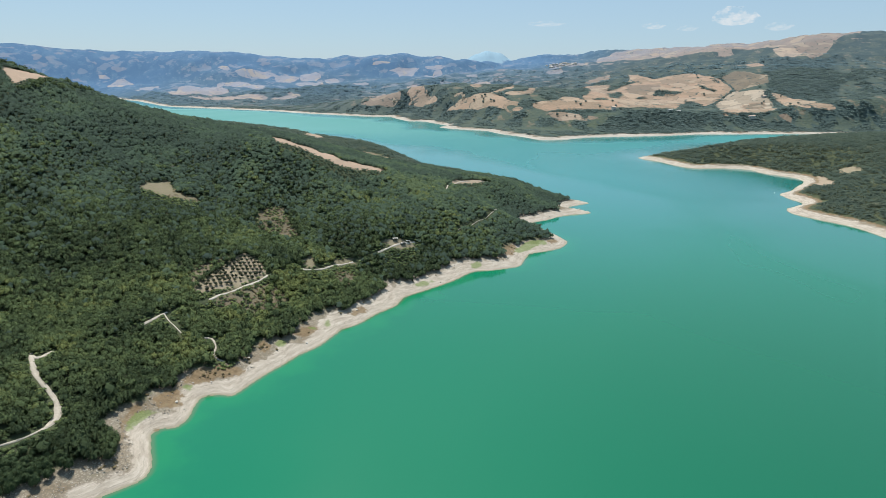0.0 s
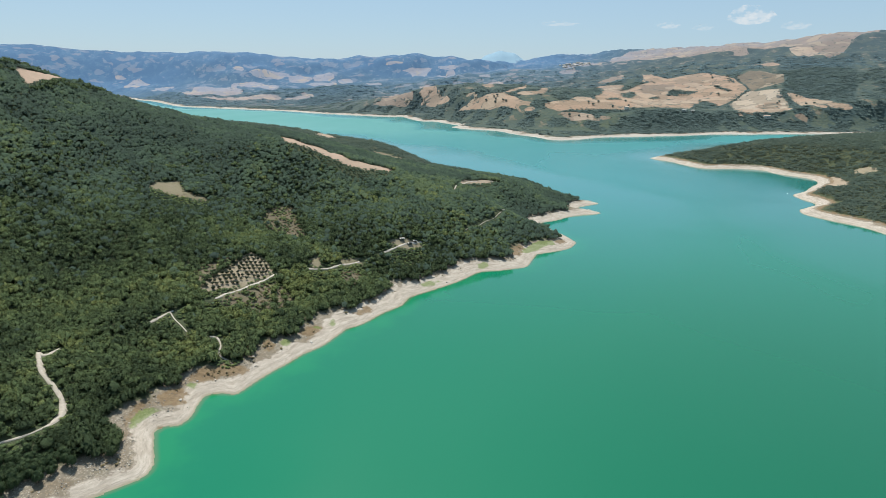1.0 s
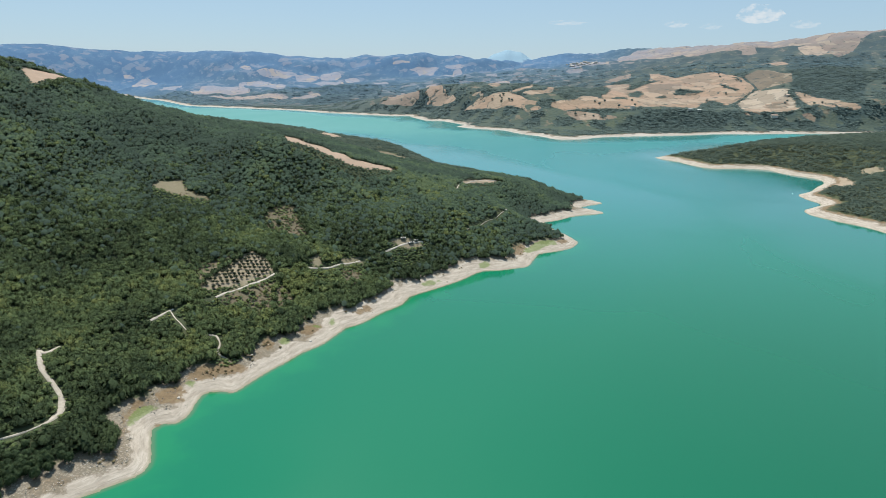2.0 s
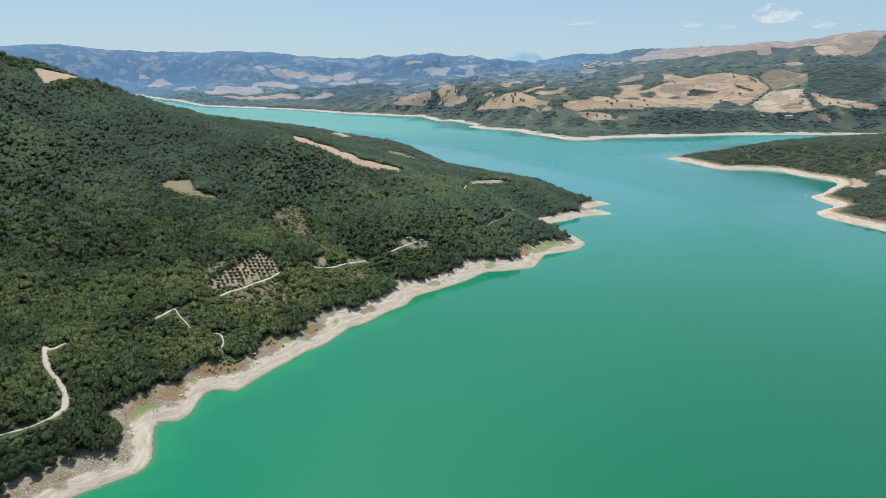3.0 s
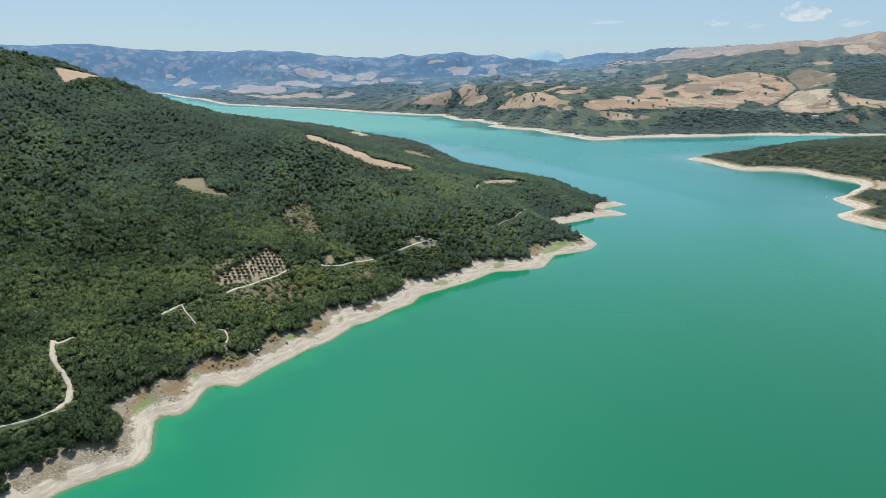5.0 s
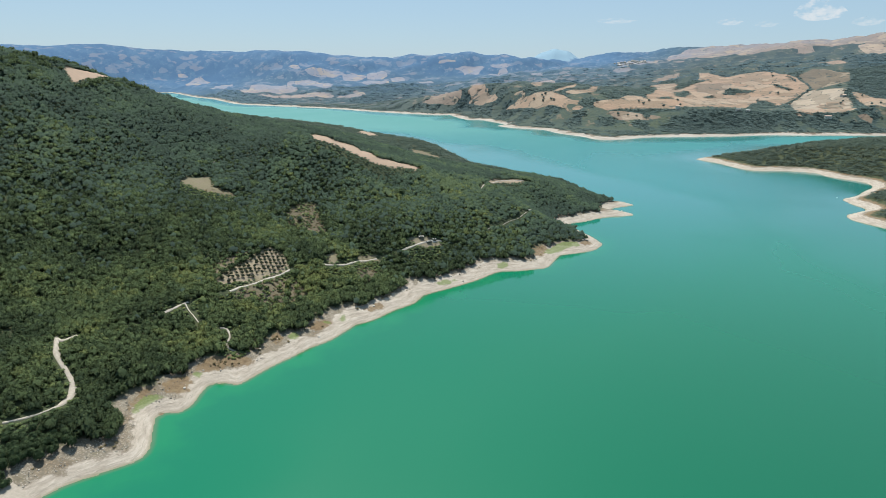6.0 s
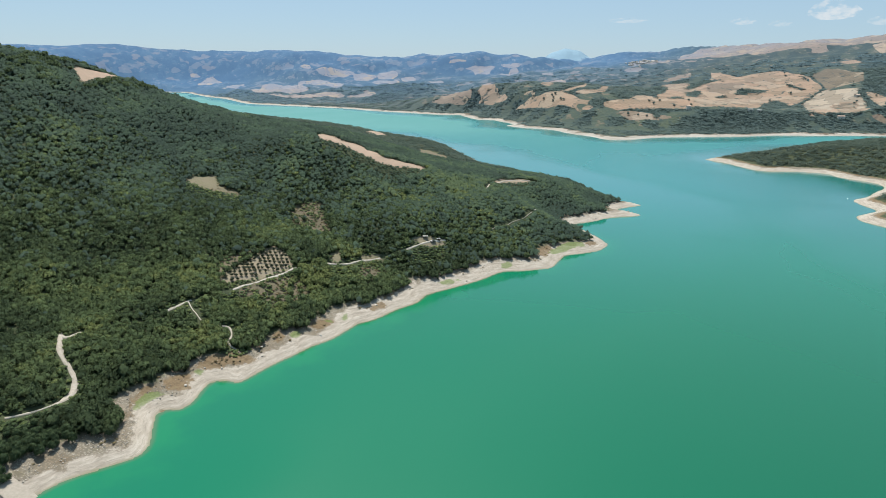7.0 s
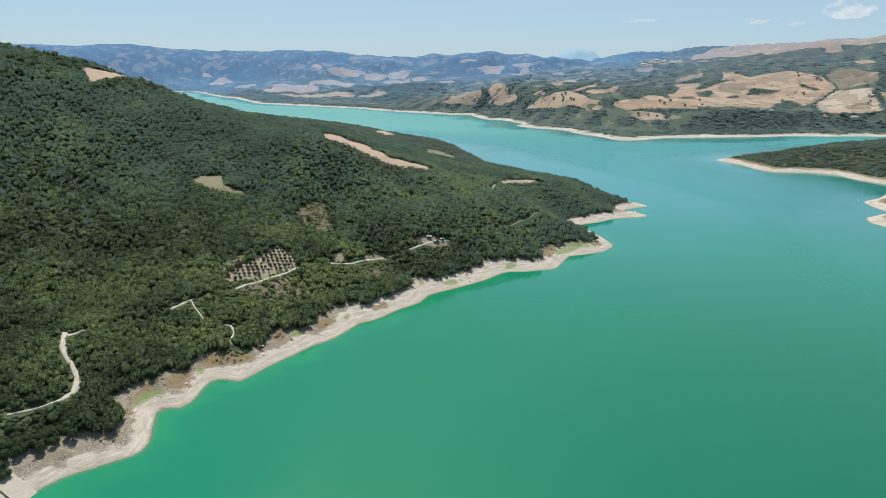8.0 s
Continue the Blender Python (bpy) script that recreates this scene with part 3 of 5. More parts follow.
field(0.65, [(-449, 4200), (-306, 4192), (-275, 4159), (-317, 4117), (-387, 4127)])
field(0.55, [(-373, 3679), (-351, 4114), (-297, 4094), (-297, 3536)])
field(0.5, [(-725, 3472), (-632, 3459), (-629, 3415), (-697, 3411)])
field(0.42, [(549, 3612), (640, 4153), (704, 4154), (778, 4210), (878, 4223), (943, 3818), (1005, 3517), (1058, 3348), (1141, 3374), (1225, 3263), (1254, 3151), (1158, 2958), (1129, 3123), (1036, 3118), (951, 3144), (922, 3395), (862, 3465), (786, 3480), (694, 3564), (628, 3662)])
field(0.3, [(1200, 3328), (1272, 3204), (1338, 3089), (1412, 2933), (1371, 2838), (1296, 2719), (1186, 2516), (1130, 2468), (1135, 2538), (1216, 2788), (1184, 2861), (1242, 3180)])
field(0.72, [(1158, 2891), (1184, 2861), (1205, 2786), (1200, 2732), (1131, 2528), (1103, 2555), (1080, 2616), (1115, 2753)])
field(0.5, [(1019, 3123), (1067, 3106), (1060, 3043), (1013, 3037), (1000, 3071)])
field(0.55, [(937, 2554), (976, 2558), (982, 2474), (922, 2383), (913, 2457)])
field(0.1, [(758, 2263), (812, 2315), (843, 2281), (887, 2214), (843, 2084), (802, 2062), (769, 2051), (737, 2046), (753, 2136), (756, 2210)])
field(0.32, [(352, 2543), (441, 2744), (488, 2776), (450, 2535), (388, 2444)])
field(0.25, [(307, 3625), (425, 3796), (505, 3606), (519, 3398), (442, 3540), (336, 3302)])
field(0.2, [(694, 1631), (716, 1643), (726, 1616), (716, 1604), (701, 1616)])

# closed dark woods on those hills, then copses and hedges among the fields
WOODS = [
    (1.0, [(1053, 2632), (1068, 2559), (1112, 2446), (1168, 2453), (1228, 2519), (860, 1707), (835, 1783), (817, 1834), (811, 1971)]),
    (1.0, [(335, 1569), (422, 1626), (465, 1616), (532, 1609), (472, 1517), (395, 1440), (299, 1419), (244, 1435), (291, 1519)]),
    (1.0, [(-1110, 3280), (-931, 3435), (-677, 3386), (-611, 2946), (-642, 2562), (-674, 2361), (-812, 2516), (-824, 2866)]),
]
COPSES = [
    (1.0, [(230, 1849), (273, 2106), (346, 2414), (322, 2154), (266, 1840), (236, 1770)]),
    (1.0, [(365, 2043), (408, 2152), (414, 2091), (377, 1950), (342, 1854)]),
    (1.0, [(443, 2023), (475, 2062), (469, 2019), (438, 1996)]),
    (1.0, [(511, 2117), (531, 2162), (563, 2170), (610, 2153), (595, 2108), (552, 2116), (512, 2085)]),
    (1.0, [(511, 1793), (581, 2004), (604, 2015), (605, 1940), (596, 1878), (545, 1790)]),
    (1.0, [(730, 2276), (737, 2231), (740, 2198), (727, 2214)]),
    (1.0, [(287, 1774), (321, 1829), (310, 1774), (279, 1738)]),
    (1.0, [(388, 2191), (418, 2330), (456, 2387), (510, 2429), (527, 2418), (457, 2287), (419, 2222)]),
    (1.0, [(792, 1978), (791, 1947), (773, 1841), (746, 1751), (707, 1669), (759, 1827), (775, 1910)]),
    (1.0, [(731, 2070), (728, 2046), (687, 1996), (629, 1894), (631, 1915), (685, 2002)]),
    (1.0, [(222, 1563), (240, 1562), (235, 1534), (225, 1532)]),
    (1.0, [(17, 1827), (40, 1826), (52, 1777), (33, 1779)]),
    (1.0, [(-279, 2098), (-260, 2068), (-229, 2025), (-222, 2006), (-242, 2027), (-263, 2052)]),
    (1.0, [(-297, 2043), (-270, 2041), (-255, 2033), (-277, 2029)]),
    (1.0, [(188, 1618), (214, 1619), (302, 1596), (299, 1578), (224, 1586), (161, 1606)]),
    (1.0, [(666, 2212), (681, 2177), (697, 2092), (686, 2080), (671, 2141)]),
    (1.0, [(567, 1636), (633, 1652), (680, 1644), (677, 1637), (614, 1632), (568, 1625)]),
    (1.0, [(786, 1724), (782, 1658), (827, 1648), (833, 1642), (790, 1645)]),
]
LONE_TREES = [(224.1, 1679.6), (231.7, 1649.7), (249.2, 1686.2), (274.5, 1621.9), (321.5, 1723.2), (314.9, 1639.3), (-13.2, 1782.4), (-7.9, 1758.4), (-4.4, 1787.0), (-8.7, 1744.2), (11.7, 1730.2), (699.6, 2308.5), (647.1, 2052.4), (710.5, 2362.2), (744.0, 1848.7), (733.4, 1833.8), (795.9, 1873.1), (771.0, 1750.1), (788.5, 1746.6), (582.9, 2011.2), (168.8, 1569.2), (189.6, 1558.1), (207.5, 1547.5), (-33.7, 1779.5), (19.1, 1720.1), (540.7, 2158.4), (124.4, 1685.2), (-143.8, 1906.4)]

# openings in the near woods
clearing(0.62, [(-184, 565), (-182, 587), (-160, 571), (-139, 569), (-98, 494), (-84, 510), (-64, 505), (-71, 493), (-86, 481), (-94, 478), (-100, 477), (-111, 476), (-122, 477), (-135, 476), (-142, 473)])
clearing(0.55, [(-262, 952), (-290, 1085), (-268, 1060), (-240, 1000), (-229, 985), (-235, 940)])
clearing(0.22, [(-158, 867), (-130, 845), (-105, 806), (-71, 626), (-82, 594), (-113, 677)])
clearing(0.5, [(-16, 550), (-11, 565), (2, 596), (14, 594), (4, 576), (-10, 551)])
clearing(0.29, [(-203, 389), (-202, 397), (-194, 411), (-187, 403), (-180, 392), (-167, 392), (-163, 390), (-170, 385), (-178, 380), (-190, 381), (-199, 384)])
clearing(0.15, [(-125, 378), (-129, 386), (-127, 400), (-118, 408), (-110, 403), (-108, 393), (-101, 385), (-95, 373), (-99, 366), (-109, 370), (-119, 368)])
clearing(0.42, [(-122, 286), (-122, 293), (-122, 303), (-118, 322), (-116, 333), (-108, 332), (-99, 323), (-99, 317), (-105, 299), (-112, 290), (-118, 284)])
clearing(0.22, [(-134, 303), (-128, 315), (-122, 327), (-118, 322), (-122, 304), (-122, 289), (-125, 288), (-129, 293)])
clearing(0.36, [(-86, 344), (-82, 349), (-77, 342), (-79, 338), (-83, 336)])
clearing(0.3, [(-72, 355), (-63, 365), (-61, 361), (-69, 349)])
clearing(0.2, [(-110, 282), (-105, 295), (-99, 306), (-94, 313), (-83, 305), (-82, 291), (-90, 282), (-102, 280), (-106, 277)])
clearing(0.2, [(-68, 339), (-59, 351), (-54, 341), (-64, 331)])
clearing(0.4, [(-49, 388), (-39, 398), (-31, 401), (-28, 398), (-37, 386), (-40, 387), (-47, 385)])
clearing(0.3, [(-65, 363), (-61, 365), (-59, 362), (-63, 357)])
clearing(0.62, [(-337, 461), (-340, 490), (-338, 520), (-332, 536), (-325, 500), (-321, 471), (-314, 447), (-314, 440), (-325, 450)])
clearing(0.5, [(401, 820), (420, 818), (402, 750), (381, 718), (378, 741)])
clearing(0.4, [(437, 819), (452, 808), (442, 771), (428, 779)])

# tracks through the near woods
ROAD = [(-132.1, 164.2), (-127.2, 169.5), (-124.6, 174.5), (-125.1, 182.6), (-126.9, 189.2), (-131.6, 195.1), (-137.8, 199.8), (-143.8, 203.7), (-148.8, 208.7), (-156.2, 217.8), (-153.8, 216.5), (-151.9, 218.2), (-151.5, 223.9), (-146.1, 233.6), (-139.9, 238.9), (-134.8, 245.1), (-130.1, 254.9), (-128.1, 260.4), (-126.5, 263.8), (-120.8, 272.4), (-113.0, 281.3), (-110.5, 286.4), (-104.4, 297.5), (-99.3, 313.0), (-96.5, 320.3), (-92.9, 327.1), (-87.0, 331.1), (-82.9, 333.5), (-72.6, 342.2), (-68.4, 350.5), (-61.0, 361.0), (-50.3, 374.6), (-43.4, 384.2), (-37.2, 393.4), (-29.6, 402.9)]
LANE = [(-126.5, 263.8), (-121.7, 259.3), (-113.7, 253.1)]
SHORE_LANE = [(-103.8, 253.6), (-100.9, 254.5), (-97.5, 250.5), (-96.2, 245.1), (-93.2, 242.4), (-90.6, 242.1)]
UP_LANE = [(-157.1, 219.0), (-160.2, 225.5), (-163.9, 233.3), (-169.9, 242.6)]
TIP_TRACK = [(-16.6, 504.3), (-15.9, 534.6), (-10.0, 555.8), (2.9, 587.3), (15.5, 595.1)]
# green flushes on the bank
LAWNS = [(1.0, ring) for ring in (
    [(-103.4, 190), (-105.6, 193), (-106.4, 197), (-106, 200.4), (-103.1, 203.2), (-99, 203.6), (-101.5, 200.6), (-103, 195)],
    [(-99.6, 222.6), (-98.2, 225), (-94.7, 223.8), (-96, 220.8)], [(-62, 292.6), (-60.6, 298.5), (-58.2, 293.1), (-60.2, 290.8)],
    [(-77.2, 265.2), (-74.9, 271.2), (-72.4, 268), (-74.2, 263.5)], [(-67.5, 284.7), (-65.8, 289), (-63.4, 286)],
    [(6.4, 405), (12.7, 411), (14, 404), (8.6, 400.5)], [(-26.5, 357), (-21, 365.8), (-13, 370.5), (-20, 359.5)],
    [(35, 441), (46, 461), (58, 469), (61.5, 464.5), (51, 455), (38.5, 438)])]
# parched brown patches on the bank
PARCHED = [(1.0, ring) for ring in (
    [(-101.6, 226.5), (-99.5, 233.8), (-91.1, 239), (-83, 242), (-82, 235.2), (-87.8, 230.6), (-95.4, 226)],
    [(-105.3, 210.2), (-104, 216.5), (-100.1, 220), (-94.6, 212.3), (-96.6, 206.6), (-100.5, 205.6)],
    [(-109.5, 199), (-107.5, 206), (-105.5, 207), (-106.5, 197), (-106.5, 191)],
    [(-83.2, 261), (-80.6, 265), (-76.7, 259.9), (-78.2, 255)], [(-72.2, 277.6), (-67.8, 286.6), (-63.2, 291), (-64.5, 277.5), (-69.8, 275.2)],
    [(-53.2, 310), (-47.5, 319), (-44.4, 317), (-49.3, 307.4)], [(27, 437), (33, 454), (38, 448), (35.8, 433.5), (30.5, 426)],
    [(-96.8, 194.8), (-95.2, 199.2), (-92.4, 198.2), (-94, 195.2)], [(60, 468), (66, 478), (70, 476), (66, 466)])]


def plot_distance(x, y, plots, steps=3):
    """Distance inside the nearest plot (negative outside) and its tone."""
    best, tone = np.full(np.shape(x), -60.0), np.full(np.shape(x), 0.5)
    for t, ring in plots:
        p = np.array(ring, float)
        lo, hi = p.min(0) - 40, p.max(0) + 40
        k = (x > lo[0]) & (x < hi[0]) & (y > lo[1]) & (y < hi[1])
        if k.any():
            d = inside_distance(x[k], y[k], smooth_ring(ring, steps))
            better = (d > best[k]) | (d > 0)
            best[k] = np.where(better, d, best[k])
            tone[k] = np.where(better, t, tone[k])
    return np.clip(best, -60, 60), tone


def lawn_distance(x, y, patches=LAWNS):
    return plot_distance(x, y, patches)[0]


def smooth_line(points, step):
    p = np.array(points, float)
    pad = np.vstack([2 * p[0] - p[1], p, 2 * p[-1] - p[-2]])
    out = []
    for a, b, c, d in zip(pad, pad[1:], pad[2:], pad[3:]):
        n = max(2, int(np.linalg.norm(c - b) / step))
        for s in np.arange(n) / n:
            out.append(0.5 * (2 * b + (c - a) * s + (2 * a - 5 * b + 4 * c - d) * s**2 + (3 * b - a - 3 * c + d) * s**3))
    return np.array(out + [p[-1]])


def line_distance(x, y, line):
    best = np.full(np.shape(x), 1e9)
    for a, b in zip(line, line[1:]):
        e = b - a
        u = np.clip(((x - a[0]) * e[0] + (y - a[1]) * e[1]) / (e @ e + 1e-9), 0, 1)
        best = np.minimum(best, np.hypot(x - a[0] - u * e[0], y - a[1] - u * e[1]))
    return best


ROAD_LINE, TIP_LINE = smooth_line(ROAD, 2.0), smooth_line(TIP_TRACK, 2.0)
LANE_LINE, SHORE_LANE_LINE, UP_LANE_LINE = (smooth_line(k, 1.5) for k in (LANE, SHORE_LANE, UP_LANE))


PATH_LINE = smooth_line([(-3.4, 436.1), (2.2, 443.6), (6.8, 457.5), (10.3, 467.2), (15.7, 474.5), (22.0, 494.0)], 2.0)


def track_distance(x, y):
    return np.minimum.reduce([line_distance(x, y, k) for k in (ROAD_LINE, LANE_LINE, SHORE_LANE_LINE, TIP_LINE, PATH_LINE)])


# ---- meshes ----
def mesh_of(name, verts, faces, materials, slots=None, smooth=False, **attributes):
    """A mesh from arrays of vertices and of triangles or quads."""
    verts, faces = np.asarray(verts, np.float32), np.asarray(faces, np.int32)
    me, k = bpy.data.meshes.new(name), faces.shape[1]
    me.vertices.add(len(verts))
    me.vertices.foreach_set("co", verts.ravel())
    me.loops.add(faces.size)
    me.loops.foreach_set("vertex_index", faces.ravel())
    me.polygons.add(len(faces))
    me.polygons.foreach_set("loop_start", np.arange(0, faces.size, k, dtype=np.int32))
    if slots is not None:
        me.polygons.foreach_set("material_index", np.asarray(slots, np.int32))
    me.polygons.foreach_set("use_smooth", np.full(len(faces), smooth))
    for key, values in attributes.items():
        a = me.attributes.new(key, "FLOAT", "POINT")
        a.data.foreach_set("value", np.asarray(values, np.float32).ravel())
    for m in materials:
        me.materials.append(m)
    me.update(calc_edges=True)
    return me


def part(name, me, parent, label=""):
    ob = new(name, me)
    ob.parent = parent
    if label:
        ob["label"] = label
    return ob


# ---- the land: one sheet round the lake, finer ahead ----
angles = np.concatenate([np.arange(-180, -50, 5.0), np.arange(-50, 46, 0.15), np.arange(46, 180, 5.0)])
rings = 40 * 1.011 ** np.arange(437)
rings = np.append(rings[rings < 4840], 4850.0)
A, R = np.meshgrid(np.radians(angles), rings)
GX, GY = VIEWPOINT[0] + R * np.sin(A), VIEWPOINT[1] + R * np.cos(A)
GZ, GD, GW = height(GX, GY)
GZ = GZ + ramp(GD, 0, 3) * 0.16 * waves(GX, GY, 5, 21, 2) * ramp(1200 - R, 0, 600)
far_edge, far_tone = plot_distance(GX, GY, FIELDS, 1)
near_edge, near_tone = plot_distance(GX, GY, CLEARINGS)
closed = plot_distance(GX, GY, WOODS + COPSES, 1)[0]
far_edge = np.where(closed > -3, np.minimum(far_edge, -closed), far_edge)
# Distance share that sets the painted haze and the far plots; weaker at right.
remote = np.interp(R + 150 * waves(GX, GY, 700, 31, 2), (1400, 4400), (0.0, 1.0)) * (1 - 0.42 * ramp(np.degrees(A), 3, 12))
# Where the farthest peak is covered by its flat haze colour.
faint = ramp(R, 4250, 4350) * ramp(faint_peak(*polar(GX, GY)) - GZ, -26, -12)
edge, tone = np.where(GW == 2, far_edge, near_edge), np.where(GW == 2, far_tone, near_tone)
rows, cols = GX.shape
index = np.arange(rows * cols).reshape(rows, cols)
nxt = np.roll(index, -1, 1)
quads = np.stack([index[:-1], index[1:], nxt[1:], nxt[:-1]], -1).reshape(-1, 4)[:, ::-1]
dry = (GD.ravel()[quads] > -6).any(1)
middle = R.ravel()[quads[:, 0]] + 260 * waves(GX, GY, 900, 31, 2).ravel()[quads[:, 0]]
side = GW.ravel()[quads[:, 0]]
beyond = (middle > 4150) & (side == 2)


def stands(x, y):
    """Below 0 where the hills across the lake are wooded, above it where they lie open."""
    return waves(x, y * 0.5, 85, 61, 4) + 0.35 * waves(x, y * 0.6, 420, 62, 2)


def land(name, keep, materials, slots):
    used, inverse = np.unique(quads[keep], return_inverse=True)
    pick = lambda grid: grid.ravel()[used]
    me = mesh_of(name, np.stack([pick(GX), pick(GY), pick(GZ)], 1), inverse.reshape(-1, 4), materials, slots, True,
        inland=pick(GD), field=pick(edge), tone=pick(tone), remote=pick(remote), closed=pick(closed), copse=stands(pick(GX), pick(GY)), faint=pick(faint), grass=lawn_distance(pick(GX), pick(GY)), parched=np.maximum(lawn_distance(pick(GX), pick(GY), PARCHED), np.where(pick(GW) == 1, 2.4 - 0.8 * np.abs(pick(GD) - 15.5), -60)))
    return new(name, me)


keep = dry & ~beyond
across = np.where((side == 2) | ((side == 0) & (middle > 1500)), 1, 0)
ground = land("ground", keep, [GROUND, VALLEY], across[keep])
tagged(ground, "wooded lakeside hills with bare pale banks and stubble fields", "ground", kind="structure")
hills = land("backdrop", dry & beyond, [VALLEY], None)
tagged(hills, "hazy blue distant hills with pale stubble fields", "distant hills", kind="structure")

turns = np.concatenate([np.arange(-180, -50, 5.0), np.arange(-50, 46, 0.7), np.arange(46, 180, 5.0)])
reach = np.append(np.append(0.001, 40 * 1.025 ** np.arange(194)), 4850.0)
LA, LR = np.meshgrid(np.radians(turns), reach)
LX, LY = VIEWPOINT[0] + LR * np.sin(LA), VIEWPOINT[1] + LR * np.cos(LA)
lake_index = np.arange(LX.size).reshape(LX.shape)
lake_next = np.roll(lake_index, -1, 1)
lake_quads = np.stack([lake_index[:-1], lake_index[1:], lake_next[1:], lake_next[:-1]], -1).reshape(-1, 4)[:, ::-1]
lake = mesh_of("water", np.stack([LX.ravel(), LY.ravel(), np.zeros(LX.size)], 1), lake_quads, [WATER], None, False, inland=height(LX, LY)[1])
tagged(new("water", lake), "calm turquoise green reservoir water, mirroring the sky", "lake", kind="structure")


# ---- woods ----
def seen_from_lake(x, y, z, top):
    """Leaves out slopes turned away behind the ridges."""
    tall = (GZ + 4 * (GD > 16) - 122) / R
    worst = np.maximum.accumulate(tall, 0)
    r, az = polar(x, y)
    i = np.clip(np.searchsorted(rings, r) - 2, 0, rows - 1)
    j = np.clip(np.searchsorted(angles, az), 0, cols - 1)
    return ((z + top - 122) / r > worst[i, j] - 0.012) & (az > -49) & (az < 44)


def ico(level):
    bm = bmesh.new()
    bmesh.ops.create_icosphere(bm, subdivisions=level, radius=1)
    v = np.array([p.co[:] for p in bm.verts])
    f = np.array([[p.index for p in q.verts] for q in bm.faces])
    bm.free()
    return v, f


def crown_shape(seed, level, clumps, lobes=5, core=0.5, leaf_size=0.26):
    """A lumpy crown of unit radius on z = 0 to about 1.7: a leafy core, with leaf clumps standing out all round it."""
    rng = np.random.RandomState(seed)
    v, f = ico(level)
    ways = rng.normal(size=(lobes, 3))
    ways[:, 2] = np.abs(ways[:, 2]) * 0.7
    ways /= np.linalg.norm(ways, axis=1)[:, None]
    swell = np.max(np.clip(v @ ways.T, 0, 1) ** 4, 1)
    v = v * (core + 0.3 * swell + rng.uniform(-0.19, 0.19, len(v)))[:, None]
    v[:, 2] = np.where(v[:, 2] < 0, v[:, 2] * 0.6, v[:, 2] * 0.95) + 0.72
    w = rng.normal(size=(clumps, 3))
    w[:, 2] = np.abs(w[:, 2]) * 0.9 - 0.3
    w /= np.linalg.norm(w, axis=1)[:, None]
    reach = core + 0.06 + 0.3 * np.max(np.clip(w @ ways.T, 0, 1) ** 4, 1)
    centre = w * (reach * rng.uniform(0.9, 1.15, clumps))[:, None] * (1, 1, 0.95) + (0, 0, 0.72)
    size = leaf_size * rng.uniform(0.65, 1.3, clumps)
    spray = rng.normal(size=(clumps, 3, 3)) * size[:, None, None] * 0.9
    spray -= 0.5 * (spray * w[:, None]).sum(2)[:, :, None] * w[:, None]
    leaf = centre[:, None] + spray
    if clumps < 75:
        under = (np.cross(leaf[:, 1] - leaf[:, 0], leaf[:, 2] - leaf[:, 0]) * (0.4 * w + (0, 0, 1))).sum(1) < 0
        leaf[under] = leaf[under][:, ::-1]
        f = f[v[f][:, :, 2].max(1) > 0.62]
    faces = np.vstack([f, len(v) + np.arange(clumps * 3).reshape(-1, 3)])
    used, faces = np.unique(faces, return_inverse=True)
    return np.vstack([v, leaf.reshape(-1, 3)])[used], faces.reshape(-1, 3)


def tuft_shape(seed, clumps, leaf_size=0.5):
    """A loose dome of leaf clumps of unit radius, that lets light through, for trees that stand far off."""
    rng = np.random.RandomState(seed)
    w = rng.normal(size=(clumps, 3))
    w[:, 2] = np.abs(w[:, 2]) * 0.9
    w /= np.linalg.norm(w, axis=1)[:, None]
    spray = rng.normal(size=(clumps, 3, 3)) * leaf_size * rng.uniform(0.7, 1.25, (clumps, 1, 1))
    spray -= 0.7 * (spray * w[:, None]).sum(2)[:, :, None] * w[:, None]
    leaf = (w * rng.uniform(0.6, 0.9, (clumps, 1)) + (0, 0, 0.45))[:, None] + spray
    under = (np.cross(leaf[:, 1] - leaf[:, 0], leaf[:, 2] - leaf[:, 0]) * (0.4 * w + (0, 0, 1))).sum(1) < 0
    leaf[under] = leaf[under][:, ::-1]  # every clump turns its upper side outwards
    return leaf.reshape(-1, 3), np.arange(clumps * 3).reshape(-1, 3)


def scatter(seed, spacing, box):
    rng = np.random.RandomState(seed)
    x0, y0, x1, y1 = box
    nx, ny = int((x1 - x0) / spacing), int((y1 - y0) / (spacing * 0.87))
    x, y = np.meshgrid(np.arange(nx) * spacing, np.arange(ny) * spacing * 0.87)
    x = x + (np.arange(ny) % 2 * spacing / 2)[:, None] + rng.uniform(-0.5, 0.5, x.shape) * spacing
    y = y + rng.uniform(-0.5, 0.5, x.shape) * spacing
    return x.ravel() + x0, y.ravel() + y0


